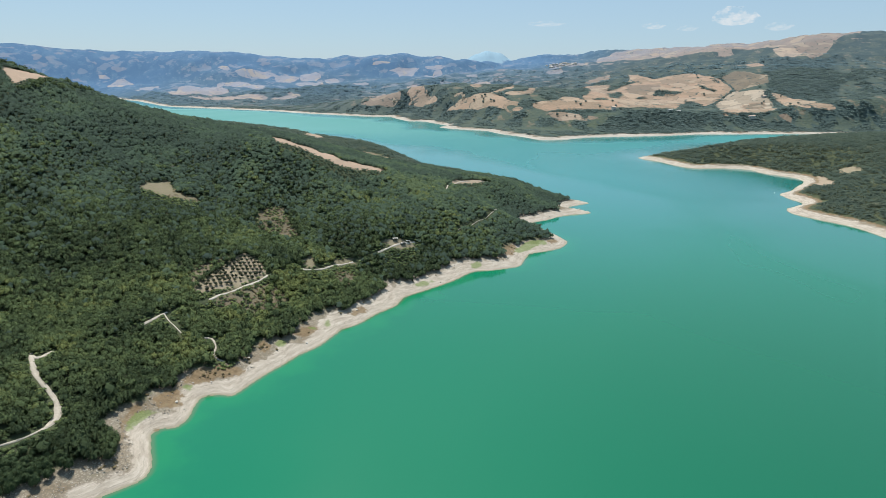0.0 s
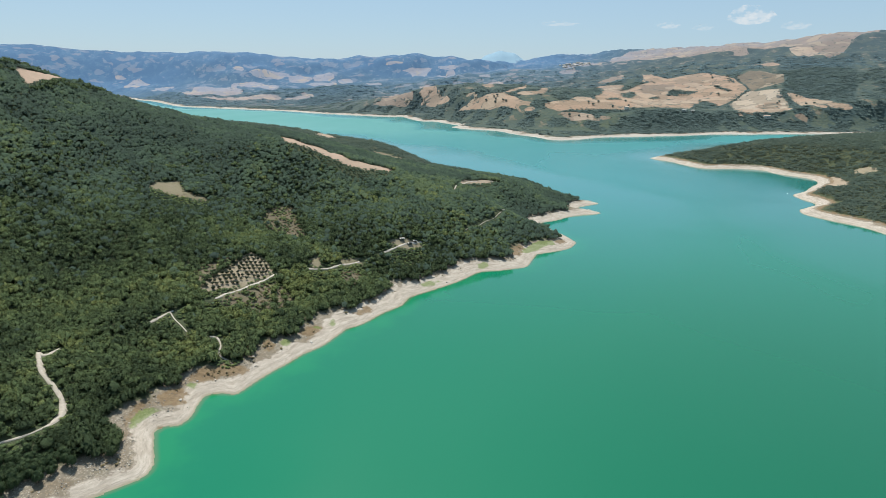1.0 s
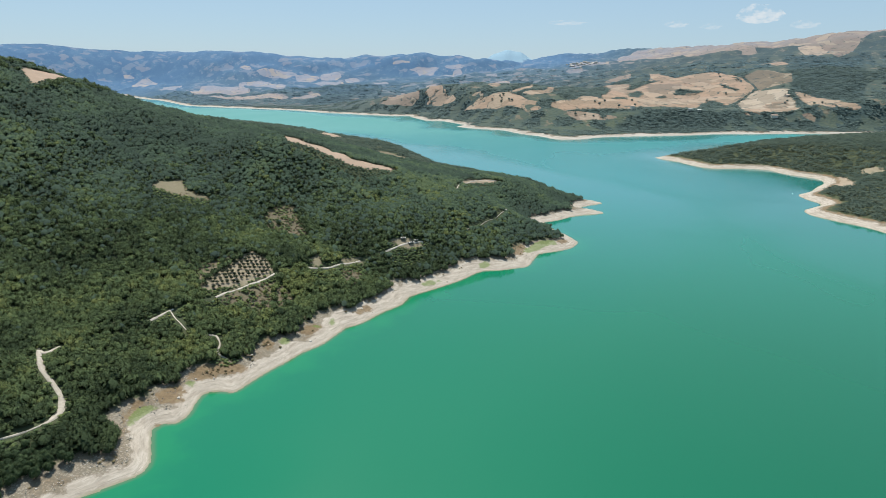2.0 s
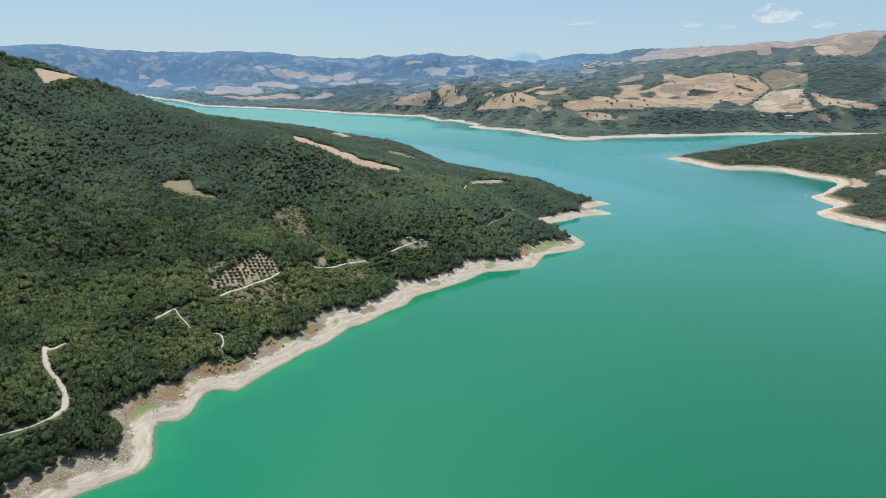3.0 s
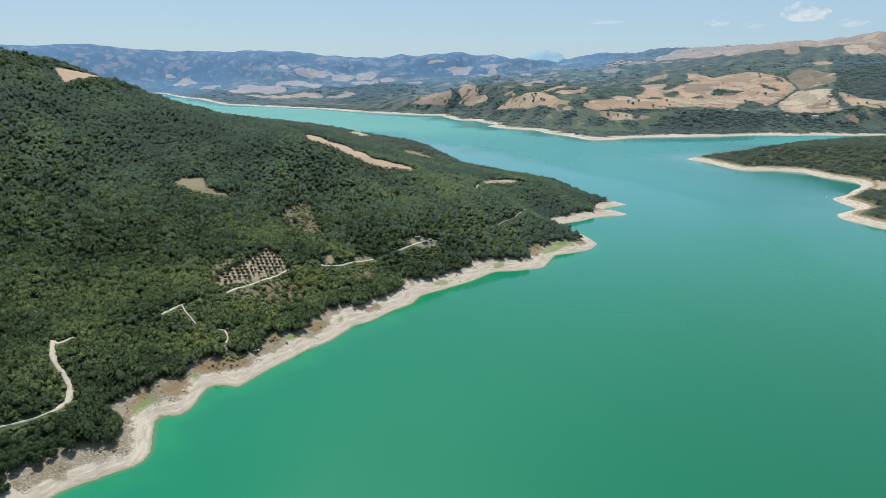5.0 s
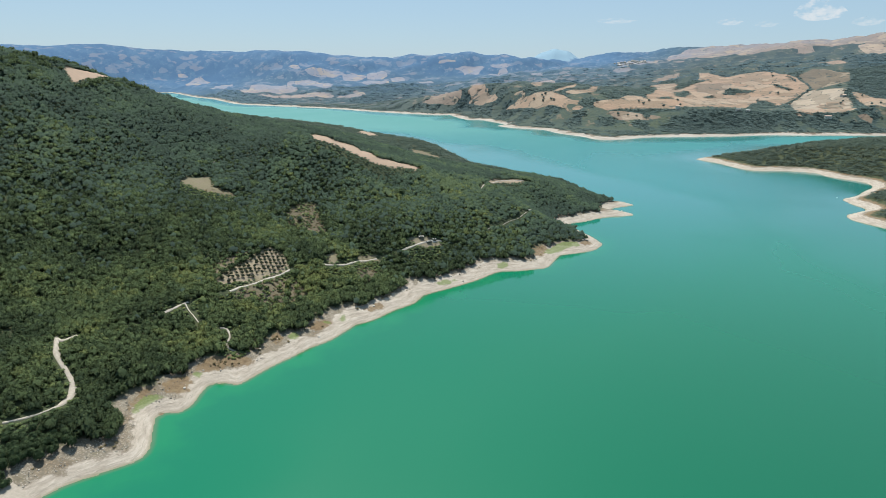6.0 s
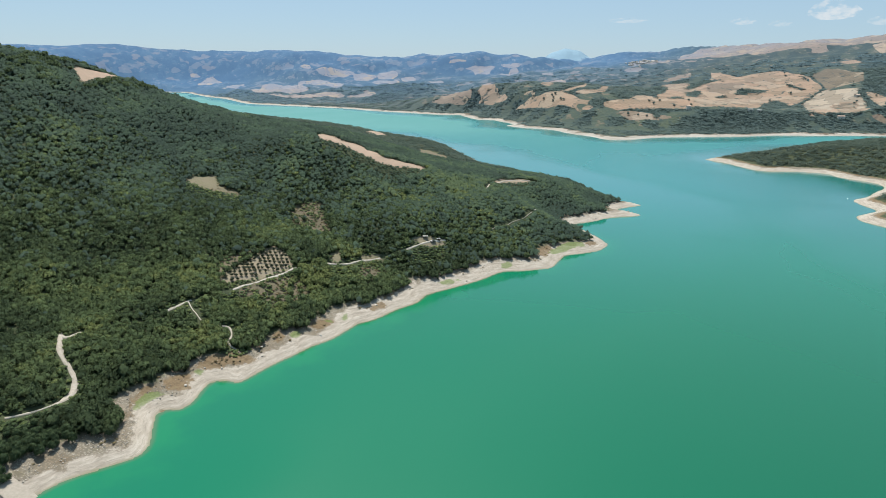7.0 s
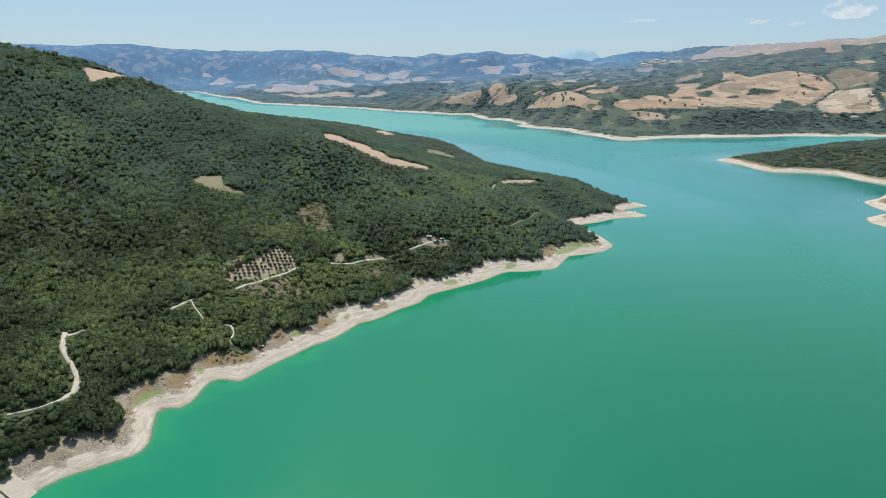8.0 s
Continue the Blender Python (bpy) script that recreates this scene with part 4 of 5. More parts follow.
def wood(name, shapes, x, y, z, radius, tall, tint, material, seed, label, category, soft=0.6):
    """Many crowns as one mesh."""
    rng = np.random.RandomState(seed)
    kind = rng.randint(0, len(shapes), len(x))
    turn = rng.uniform(0, 6.283, len(x))
    vs, fs, ts, ns, base = [], [], [], [], 0
    for k, (v, f) in enumerate(shapes):
        m = np.flatnonzero(kind == k)
        if not len(m):
            continue
        c, s = np.cos(turn[m])[:, None], np.sin(turn[m])[:, None]
        px = (v[:, 0] * c - v[:, 1] * s) * radius[m][:, None] + x[m][:, None]
        py = (v[:, 0] * s + v[:, 1] * c) * radius[m][:, None] + y[m][:, None]
        pz = v[:, 2] * (tall[m] / 1.7)[:, None] + z[m][:, None]
        vs.append(np.stack([px, py, pz], -1).reshape(-1, 3))
        fs.append((f[None] + (base + np.arange(len(m)) * len(v))[:, None, None]).reshape(-1, 3))
        ts.append(np.repeat(tint[m], len(v)))
        out = (v - (0, 0, 0.55)) / (np.linalg.norm(v - (0, 0, 0.55), axis=1)[:, None] + 1e-6) * 0.75 + (0, 0, soft)
        out /= np.linalg.norm(out, axis=1)[:, None]
        ns.append(np.stack([out[:, 0] * c - out[:, 1] * s, out[:, 0] * s + out[:, 1] * c, np.broadcast_to(out[:, 2], (len(m), len(v)))], -1).reshape(-1, 3))
        base += len(m) * len(v)
    me = mesh_of(name, np.vstack(vs), np.vstack(fs), [material], None, True, tint=np.concatenate(ts))
    me.normals_split_custom_set_from_vertices(np.vstack(ns))  # leafy tops catch light from above
    return tagged(new(name, me), label, category, kind="stuff")


def road_hidden(y):
    """The stretches of the track that run under the trees."""
    return sum(((y > a) & (y < b) for a, b in ((225, 251), (265.5, 280), (321, 331), (362, 374)))) > 0


def open_before(x, y, plots):
    """True where a tree would stand before an open plot or a track and hide it."""
    r = np.hypot(x - VIEWPOINT[0], y)
    ax, ay = (x - VIEWPOINT[0]) / r, y / r
    hit = np.zeros(len(x), bool)
    for s in (4.0, 9.0, 15.0):
        d, t = plot_distance(x + s * ax, y + s * ay, plots)
        hit |= (d > 0) & (t > 0.25)
    for s in (2.5, 5.0):
        d = line_distance(x + s * ax, y + s * ay, ROAD_LINE)
        hidden = road_hidden(y)
        hit |= (d < 1.6) & ~hidden
        hit |= np.minimum.reduce([line_distance(x + s * ax, y + s * ay, k) for k in (LANE_LINE, SHORE_LANE_LINE, TIP_LINE)]) < 1.0
    return hit


# near hillside
x, y = scatter(1, 2.25, (-480, 120, 130, 760))
z, d, which = height(x, y)
plot, plot_tone = plot_distance(x, y, CLEARINGS)
patch = waves(x, y, 60, 41, 4)
small = waves(x, y, 17, 42, 2)
line = 13 + 4 * waves(x, y, 38, 43, 2) + 2.2 * waves(x, y, 11, 58, 2) + 0.3 * ramp(225 - y, 0, 20)
track = track_distance(x, y)
rng = np.random.RandomState(3)
sparse = (plot_tone < 0.28) & (rng.uniform(0, 1, len(x)) < np.where(plot_tone < 0.18, 0.06, 0.2))
keep = (which == 0) & (d > line) & ((plot < 0.5) | sparse) & (track > np.where(road_hidden(y), 1.0, 2.5)) & (rng.uniform(0, 1, len(x)) > 0.05)
keep &= seen_from_lake(x, y, z, 6) & (np.maximum(lawn_distance(x, y), lawn_distance(x, y, PARCHED)) < -1.2) & (np.hypot(x - 87, y - 592) > 8) & ~((y > 186) & (y < 216) & (d < 17))
low = open_before(x, y, CLEARINGS)
x, y, z, d, patch, small, low = (a[keep] for a in (x, y, z, d, patch, small, low))
rng = np.random.RandomState(4)
radius = np.clip(1.6 + 0.2 * patch + 0.18 * small + rng.normal(0, 0.24, len(x)), 0.85, 3.0)
radius *= np.where(rng.uniform(0, 1, len(x)) < 0.04, 1.45, 1)
radius = np.where(low, radius * 0.62, radius)
tall = (0.6 + 0.62 * radius) * rng.uniform(1.75, 2.25, len(x)) * np.where(low, 0.5, 1) * np.where(np.hypot(x - 35, y) > 430, 0.9, 1.0)
ZONES = [(-100, 284, 20, 0.4), (-86, 310, 15, 0.4), (-64, 344, 13, 0.35), (-136, 292, 13, 0.45), (-60, 480, 55, 0.2), (-10, 455, 40, 0.15), (-118, 240, 14, 0.3),
    (-98, 337, 13, -0.45), (-160, 335, 38, -0.25), (-75, 372, 16, -0.3), (-130, 262, 15, -0.2), (-115, 222, 9, -0.3), (-190, 480, 60, -0.2), (-150, 228, 14, 0.35), (-165, 262, 16, 0.3)]
zone = sum(s * np.exp(-((x - a) ** 2 + (y - b) ** 2) / (r * r)) for a, b, r, s in ZONES)  # drier and darker stands
dryish = np.exp(-(line_distance(x, y, ROAD_LINE) / 13) ** 2) * ramp(y, 262, 285) * ramp(375 - y, 0, 25)
tint = np.clip(0.42 + 0.36 * patch + 0.22 * waves(x, y, 150, 49, 2) + 0.2 * small + 0.25 * dryish + zone + 0.12 * ramp(x, -90, 10) - 0.3 * ramp(240 - y, 0, 50) - 0.12 * ramp(-140 - x, 0, 50) + 0.06 * ramp(320 - y, 0, 60) + rng.normal(0, 0.13, len(x)), 0, 1)
big = (waves(x, y, 24, 57, 2) > 0.45) & (rng.uniform(0, 1, len(x)) < 0.28) & ~low  # groups of larger, darker oaks
radius, tall, tint = np.where(big, radius * 1.35, radius), np.where(big, tall * 1.25, tall), np.where(big, tint * 0.55, tint)
tint = np.clip(tint - 0.28 * ramp(36 - d, 0, 12) * ramp(y, 285, 320), 0, 1)
r_tree = np.hypot(x - 35, y)
rim = (d < 19) | (np.hypot(x - 42, y - 474) < 16) | (np.hypot(x + 94, y - 340) < 11)  # taller dark trees along the bank and on the tip
tall, tint = np.where(rim & ~low, tall * np.where(y < 215, 1.45, 1.25), tall), np.clip(np.where(rim, tint - 0.15, tint) - 0.04, 0, 1)
SHAPES_A = [crown_shape(s, 1, 92, 7, 0.6, 0.225) for s in range(9)]
SHAPES_B = [crown_shape(s + 10, 1, 18, 6, 0.7, 0.28) for s in range(10)]
own = (y < 168) & (x > -160)
blend = r_tree + rng.normal(0, 45, len(x)) < 425
near, far = blend & ~own, ~blend & ~own
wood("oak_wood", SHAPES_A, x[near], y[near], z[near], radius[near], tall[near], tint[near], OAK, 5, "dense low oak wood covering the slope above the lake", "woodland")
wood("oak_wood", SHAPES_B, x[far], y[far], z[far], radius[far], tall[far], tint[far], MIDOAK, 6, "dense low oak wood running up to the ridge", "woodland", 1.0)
OWN_TREES = [tuple(v) for v in np.stack([x[own], y[own], z[own], radius[own], tall[own], tint[own]], 1)]

# undergrowth beside the tracks and clearings
x, y = scatter(27, 1.7, (-230, 120, 20, 440))
z, d, which = height(x, y)
plot, plot_tone = plot_distance(x, y, CLEARINGS)
rng = np.random.RandomState(28)
scrubby = (plot > 0) & (np.abs(plot_tone - 0.2) < 0.06) & (waves(x, y, 9, 60, 2) + rng.normal(0, 0.3, len(x)) > -0.05)
track = track_distance(x, y)
keep = (which == 0) & (d > 12) & ((plot < 1) | scrubby) & (track > 1.3) & ((track < 6.5) | scrubby | open_before(x, y, CLEARINGS)) & (rng.uniform(0, 1, len(x)) > 0.1)
x, y, z = x[keep], y[keep], z[keep]
radius = rng.uniform(0.75, 1.25, len(x))
SHAPES_U = [crown_shape(s + 50, 1, 26, 4, 0.6, 0.24) for s in range(5)]
wood("undergrowth", SHAPES_U, x, y, z, radius, radius * rng.uniform(0.9, 1.35, len(x)), np.clip(rng.normal(0.66, 0.2, len(x)), 0, 1), OAK, 29, "low yellowish green shrubs along the track", "shrubs")

# taller dark trees along the left ridge
x, y = scatter(17, 5.5, (-460, 380, -300, 640))
z, d, which = height(x, y)
plot, _ = plot_distance(x, y, CLEARINGS)
rng = np.random.RandomState(18)
keep = (plot < -2) & (waves(x, y, 40, 48, 3) + rng.normal(0, 0.3, len(x)) > 0.05) & ~open_before(x, y, CLEARINGS) & seen_from_lake(x, y, z, 8)
x, y, z = x[keep], y[keep], z[keep]
radius = rng.uniform(2.0, 3.2, len(x))
wood("ridge_trees", SHAPES_A, x, y, z, radius, radius * rng.uniform(1.5, 2.1, len(x)), rng.uniform(0.02, 0.3, len(x)), OAK, 19, "taller dark trees standing along the ridge", "woodland")

# promontories
x, y = scatter(7, 4.8, (-480, 740, 60, 1260))
x2, y2 = scatter(8, 4.8, (230, 420, 720, 1300))
x, y = np.r_[x, x2], np.r_[y, y2]
shift = np.random.RandomState(6).normal(0, 1.2, (2, len(x)))
x, y = x + shift[0], y + shift[1]
z, d, which = height(x, y)
plot, _ = plot_distance(x, y, CLEARINGS)
patch = waves(x, y, 90, 44, 4)
rng = np.random.RandomState(9)
keep = (which < 2) & (d > np.where(which == 1, 18, 15) + 5 * waves(x, y, 60, 45, 2)) & (plot < 1) & seen_from_lake(x, y, z, 7) & (np.hypot(x + 158, y - 1062) > 27) & (np.hypot(x + 70, y - 872) > 17)
x, y, z, patch = (a[keep] for a in (x, y, z, patch))
radius = np.clip(3.4 + 0.4 * patch + rng.normal(0, 0.75, len(x)), 1.4, 5.5)
SHAPES_P = [tuft_shape(s + 30, 20, 0.4) for s in range(10)]
wood("promontory_wood", SHAPES_P, x, y, z, radius, radius * rng.uniform(0.5, 1.1, len(x)), np.clip(0.34 + 0.26 * patch + 0.2 * waves(x, y, 30, 59, 2) + rng.normal(0, 0.13, len(x)), 0, 1), HAZEOAK, 10, "dark oak wood on a low promontory", "woodland", 2.6)


# woods and hedges across the lake

def far_wood(seed, spacing, box, lo, hi, size, cut, share, material, label):
    x, y = scatter(seed, spacing, box)
    r, _ = polar(x, y)
    k = (r > lo) & (r < hi)
    x, y, r = x[k], y[k], r[k]
    z, d, which = height(x, y)
    plot, _ = plot_distance(x, y, FIELDS, 1)
    patch = waves(x, y, spacing * 17, 46, 4)
    dense = plot_distance(x, y, WOODS)[0] + 12 * patch
    rng = np.random.RandomState(seed + 1)
    view = (which == 2) & seen_from_lake(x, y, z, 9)
    chance = rng.uniform(0, 1, len(x))
    copse = plot_distance(x, y, COPSES, 1)[0]
    keep = view & (d > 24 + 8 * waves(x, y, 90, 47, 2)) & (plot < -2) & ((stands(x, y) + rng.normal(0, 0.1, len(x)) < cut) | (dense > 0)) & (chance < share)
    keep |= view & (copse > -2) & (chance < 0.9)
    keep |= view & (np.abs(plot) < spacing * 0.35) & (chance < 0.22)
    keep |= view & (np.abs(d - 27) < 5) & (chance < 0.5)
    keep |= view & (plot > 4) & (chance < 0.002)
    keep &= ~((r > 2850) & (x > 450))
    x, y, z, patch = x[keep], y[keep], z[keep], np.where(dense > 0, -1.2, patch)[keep]
    radius = np.clip(size + rng.normal(0, size * 0.35, len(x)), size * 0.4, size * 2)
    wood("far_wood", SHAPES_C, x, y, z, radius, rng.uniform(0.28, 0.55, len(x)) * size, np.clip(0.4 + 0.25 * patch + rng.normal(0, 0.15, len(x)), 0, 1), material, seed + 2, label, "woodland", 3.5)


SHAPES_C = [tuft_shape(s + 20, 11, 0.52) for s in range(8)]
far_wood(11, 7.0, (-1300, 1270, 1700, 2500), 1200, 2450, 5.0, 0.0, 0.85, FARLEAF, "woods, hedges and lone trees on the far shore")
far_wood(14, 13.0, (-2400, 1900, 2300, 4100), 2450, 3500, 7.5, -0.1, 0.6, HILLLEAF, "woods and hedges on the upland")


# ---- tracks ----
def ribbon(name, line, half, label):
    side = np.gradient(line, axis=0)
    side = np.stack([-side[:, 1], side[:, 0]], 1) / np.linalg.norm(side, axis=1)[:, None]
    wob = 1 + 0.22 * np.sin(np.arange(len(line)) * 0.9) * np.sin(np.arange(len(line)) * 0.37)
    wob = (wob + 0.2 * waves(line[:, 0], line[:, 1], 3, 51, 2)) * (1.2 - 0.55 * ramp(line[:, 1], 195, 260)) * (0.4 + 0.6 * ramp(line[:, 1], 176, 184))
    across = [(-1.25, -0.6), (-1, 0.14), (0, 0.24), (1, 0.14), (1.25, -0.6)]
    verts = []
    mid_z = height(line[:, 0], line[:, 1])[0]
    for u, lift in across:
        q = line + side * (u * half * wob)[:, None]
        verts.append(np.c_[q, np.maximum(height(q[:, 0], q[:, 1])[0], mid_z - 0.6) + lift])
    n, v = len(line), np.vstack(verts)
    faces = [(k * n + i, k * n + i + 1, (k + 1) * n + i + 1, (k + 1) * n + i) for k in range(4) for i in range(n - 1)]
    ob = new(name, mesh_of(name, v, np.array(faces)[:, ::-1], [GRAVEL], None, True))
    return tagged(ob, label, "track", kind="structure")


shown = np.flatnonzero(~road_hidden(ROAD_LINE[:, 1]))
for run in np.split(shown, np.flatnonzero(np.diff(shown) > 1) + 1):  # the track is lost under the crowns between
    ribbon("road", ROAD_LINE[run], 0.82, "pale gravel track winding through the oak wood")
ribbon("road", PATH_LINE, 0.24, "narrow pale path among the trees near the tip")
ribbon("road", LANE_LINE, 0.36, "narrow pale footpath leaving the track")
ribbon("road", SHORE_LANE_LINE, 0.62, "short pale dirt lane bending down to the bank")
ribbon("road", UP_LANE_LINE, 0.4, "narrow dirt path climbing into the wood")
ribbon("road", TIP_LINE, 0.75, "pale dirt track across a bare rise near the tip")


# ---- things ----
def tapered(rng, tall, thick, limbs):
    """A trunk with limbs, as arrays of vertices and triangles."""
    vs, fs = [], []

    def stem(a, b, ra, rb):
        a, b = np.array(a, float), np.array(b, float)
        way = (b - a) / np.linalg.norm(b - a)
        u = np.cross(way, (0.3, 0.9, 0.2))
        u /= np.linalg.norm(u)
        w = np.cross(way, u)
        base = sum(len(k) for k in vs)
        t = np.arange(5) / 5 * 6.283
        ring = np.cos(t)[:, None] * u + np.sin(t)[:, None] * w
        vs.append(np.vstack([a + ra * ring, b + rb * ring]))
        for i in range(5):
            j = (i + 1) % 5
            fs.extend([(base + i, base + j, base + 5 + j), (base + i, base + 5 + j, base + 5 + i)])

    stem((0, 0, -0.4), (0, 0, tall * 0.45), thick, thick * 0.7)
    for k in range(limbs):
        a = k / limbs * 6.283 + rng.uniform(-0.4, 0.4)
        stem((0, 0, tall * rng.uniform(0.3, 0.45)), (math.cos(a) * tall * 0.3, math.sin(a) * tall * 0.3, tall * rng.uniform(0.62, 0.8)), thick * 0.5, thick * 0.2)
    return np.vstack(vs), np.array(fs)


def tree_kind(name, seed, clumps, crown_material, tint, label, category, group, lobes=7):
    """One tree of height 1.7 and radius 1, with a trunk and a crown as parts."""
    rng = np.random.RandomState(seed)
    tree = tagged(new(name), label, category, group)
    v, f = tapered(rng, 1.5, 0.075, 5)
    part("trunk", mesh_of("trunk", v, f, [BARK], None, True), tree)
    v, f = crown_shape(seed, 2, clumps, lobes, 0.46, 0.17)
    part("crown", mesh_of("crown", v, f, [crown_material], tint=np.full(len(v), tint)), tree)
    return tree


def stand(kinds, places, seed):
    """Sets trees of those kinds at (x, y, z, radius, height, kind)."""
    rng = np.random.RandomState(seed)
    for n, (a, b, c, radius, tall, kind) in enumerate(places):
        m = Matrix.LocRotScale((a, b, c), Euler((0, 0, rng.uniform(0, 6.283))), (radius, radius, tall / 1.7))
        made = copy_thing(kinds[int(kind)], Matrix.Identity(4))
        made.matrix_basis = m
    for k in kinds:
        for o in (*k.children_recursive, k):
            bpy.data.objects.remove(o)


OAKS = [tree_kind("oak_tree", 60 + k, 190, OAK, t, l, "tree", "oaks above the bank")
    for k, (t, l) in enumerate([(0.16, "dark green bushy oak above the pale bank"), (0.32, "deep green round oak in the dense wood"),
        (0.48, "mid green bushy oak in the dense wood"), (0.66, "light green leafy oak beside the track"), (0.85, "yellowish green low oak in the wood")])]
stand(OAKS, [(a, b, c, r, t, min(4, int(k * 5))) for a, b, c, r, t, k in OWN_TREES], 61)

# olive grove in rows on the clearing above the track
GROVE = [(-126, 293), (-125, 307), (-122, 324), (-110, 333), (-99, 322), (-100, 316), (-108, 298), (-116, 287), (-121, 286)]
gx, gy = np.meshgrid(np.arange(-16, 17) * 2.5, np.arange(-14, 15) * 3.3)
turn = radians(38)
gx, gy = (gx * math.cos(turn) - gy * math.sin(turn) - 113).ravel(), (gx * math.sin(turn) + gy * math.cos(turn) + 308).ravel()
rng = np.random.RandomState(62)
gx, gy = gx + rng.normal(0, 0.25, gx.size), gy + rng.normal(0, 0.25, gx.size)
ok = (inside_distance(gx, gy, smooth_ring(GROVE, 3)) > 0.8) & (rng.uniform(0, 1, gx.size) > 0.06)
gx, gy = gx[ok], gy[ok]
gz = height(gx, gy)[0]
OLIVES = [tree_kind("olive_tree", 70 + k, 90, OLIVE, t, "grey green olive tree in a planted row", "tree", "olive grove", 4) for k, t in enumerate((0.2, 0.4, 0.6))]
stand(OLIVES, [(a, b, c, rng.uniform(1.0, 1.5), rng.uniform(1.7, 2.4), rng.randint(0, 3)) for a, b, c in zip(gx, gy, gz)], 63)


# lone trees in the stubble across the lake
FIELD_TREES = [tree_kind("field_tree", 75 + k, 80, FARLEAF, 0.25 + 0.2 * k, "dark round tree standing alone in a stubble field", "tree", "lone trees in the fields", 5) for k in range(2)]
lx, ly = np.array(LONE_TREES).T
rng = np.random.RandomState(64)
stand(FIELD_TREES, [(a, b, c, r, 1.7 * r * rng.uniform(0.85, 1.15), rng.randint(0, 2)) for a, b, c, r in zip(lx, ly, height(lx, ly)[0], rng.uniform(3.6, 5.4, len(lx)))], 65)


def block(lo, hi, bevel=0.0):
    bm = bmesh.new()
    bmesh.ops.create_cube(bm, size=1)
    for v in bm.verts:
        v.co = [lo[i] + (hi[i] - lo[i]) * (v.co[i] + 0.5) for i in range(3)]
    if bevel:
        bmesh.ops.bevel(bm, geom=bm.edges[:], offset=bevel, segments=1, affect="EDGES")
    return bm


def made(name, bm, material, parent, label=""):
    me = bpy.data.meshes.new(name)
    bm.to_mesh(me)
    bm.free()
    me.materials.append(material)
    return part(name, me, parent, label)


def house_kind(name, long, deep, wall, rise, roof_material, label, group, windows=3, wall_material=PLASTER):
    """A gabled house: walls, roof, door and windows."""
    house = tagged(new(name), label, "house", group)
    bm = block((-long / 2, -deep / 2, -1.5), (long / 2, deep / 2, wall))
    made("wall", bm, wall_material, house)
    bm = bmesh.new()
    o = 0.4
    ends = []
    for sx in (-1, 1):
        x = sx * (long / 2 + o)
        ends.append([bm.verts.new(p) for p in ((x, -deep / 2 - o, wall - 0.1), (x, deep / 2 + o, wall - 0.1), (x, deep / 2 + o, wall + 0.15), (x, 0, wall + rise + 0.2), (x, -deep / 2 - o, wall + 0.15))])
    for i in range(5):
        j = (i + 1) % 5
        bm.faces.new((ends[0][i], ends[0][j], ends[1][j], ends[1][i]))
    bm.faces.new(ends[0][::-1])
    bm.faces.new(ends[1])
    bmesh.ops.recalc_face_normals(bm, faces=bm.faces[:])
    made("roof", bm, roof_material, house)
    made("door", block((-0.5, -deep / 2 - 0.06, 0), (0.5, -deep / 2 + 0.02, 2.0)), BARK, house, "dark wooden door")
    for k in range(windows):
        x = (k - (windows - 1) / 2) * long / windows
        if abs(x) < 0.9:
            x += 1.6
        w = made("window", block((x - 0.5, -deep / 2 - 0.05, 1.1), (x + 0.5, -deep / 2 + 0.02, 2.2)), GLASS, house)
        made("sill", block((x - 0.6, -deep / 2 - 0.14, 1.02), (x + 0.6, -deep / 2 + 0.02, 1.1)), STONE, w)
    return house


def settle(ob, x, y, turn, scale=1.0):
    z = float(height(np.array([float(x)]), np.array([float(y)]))[0][0])
    ob.matrix_basis = pose(x, y, z + 0.1, 0, 0, turn) @ Matrix.Diagonal((scale, scale, scale, 1))
    return ob


settle(house_kind("farmhouse", 4.0, 2.8, 1.5, 0.5, STONE, "small stone farmhouse with a grey roof in a pale yard", "farm in the wood", 2, DARK_STONE), -41, 394, 25, 0.7)
settle(house_kind("shed", 5, 2.0, 1.3, 0.3, PALE_SHEET, "long low shed with a pale sheet roof beside the track", "farm in the wood", 2, DARK_STONE), -36, 394, 55, 0.7)
settle(house_kind("shed", 3.0, 1.8, 1.3, 0.3, PALE_SHEET, "small shed with a pale sheet roof in a yard", "farm in the wood", 1, DARK_STONE), -33.5, 399, 30, 0.7)
settle(house_kind("hut", 1.6, 1.4, 1.7, 0.3, PALE_SHEET, "tiny white roofed hut among the trees", "", 1), 22.5, 497, 30)
settle(house_kind("hut", 3.4, 2.6, 1.8, 0.5, DARK_STONE, "grey stone hut in the wood", "", 1, DARK_STONE), -199, 425, 20)
settle(house_kind("farmhouse", 9, 8, 7.5, 1.6, ROOF, "tall white farmhouse at the edge of stubble fields", ""), 302, 1592, 10)
settle(house_kind("shed", 11, 6, 3.5, 1.2, PALE_SHEET, "long pale farm shed beside dark trees", "", 4), 438, 1612, 20)
settle(house_kind("shed", 8, 6, 3.5, 1.2, PALE_SHEET, "pale farm shed beside dark trees", "", 4), 458, 1611, -15)
settle(house_kind("farmhouse", 14, 8, 5, 1.8, ROOF, "farmhouse with a tiled roof among fields", ""), 630, 1616, 0)
settle(house_kind("farmhouse", 13, 8, 5, 1.8, ROOF, "farmhouse beside a bend of a field track", ""), 764, 1905, 30)
rng = random.Random(8)
VILLAGE = [house_kind("village_house", 9 + 3 * k, 8, 4 + k, 1.8, PALE_TILE, "pale village house with a tiled roof on the hilltop", "hilltop village", 3, PLASTER) for k in range(3)]
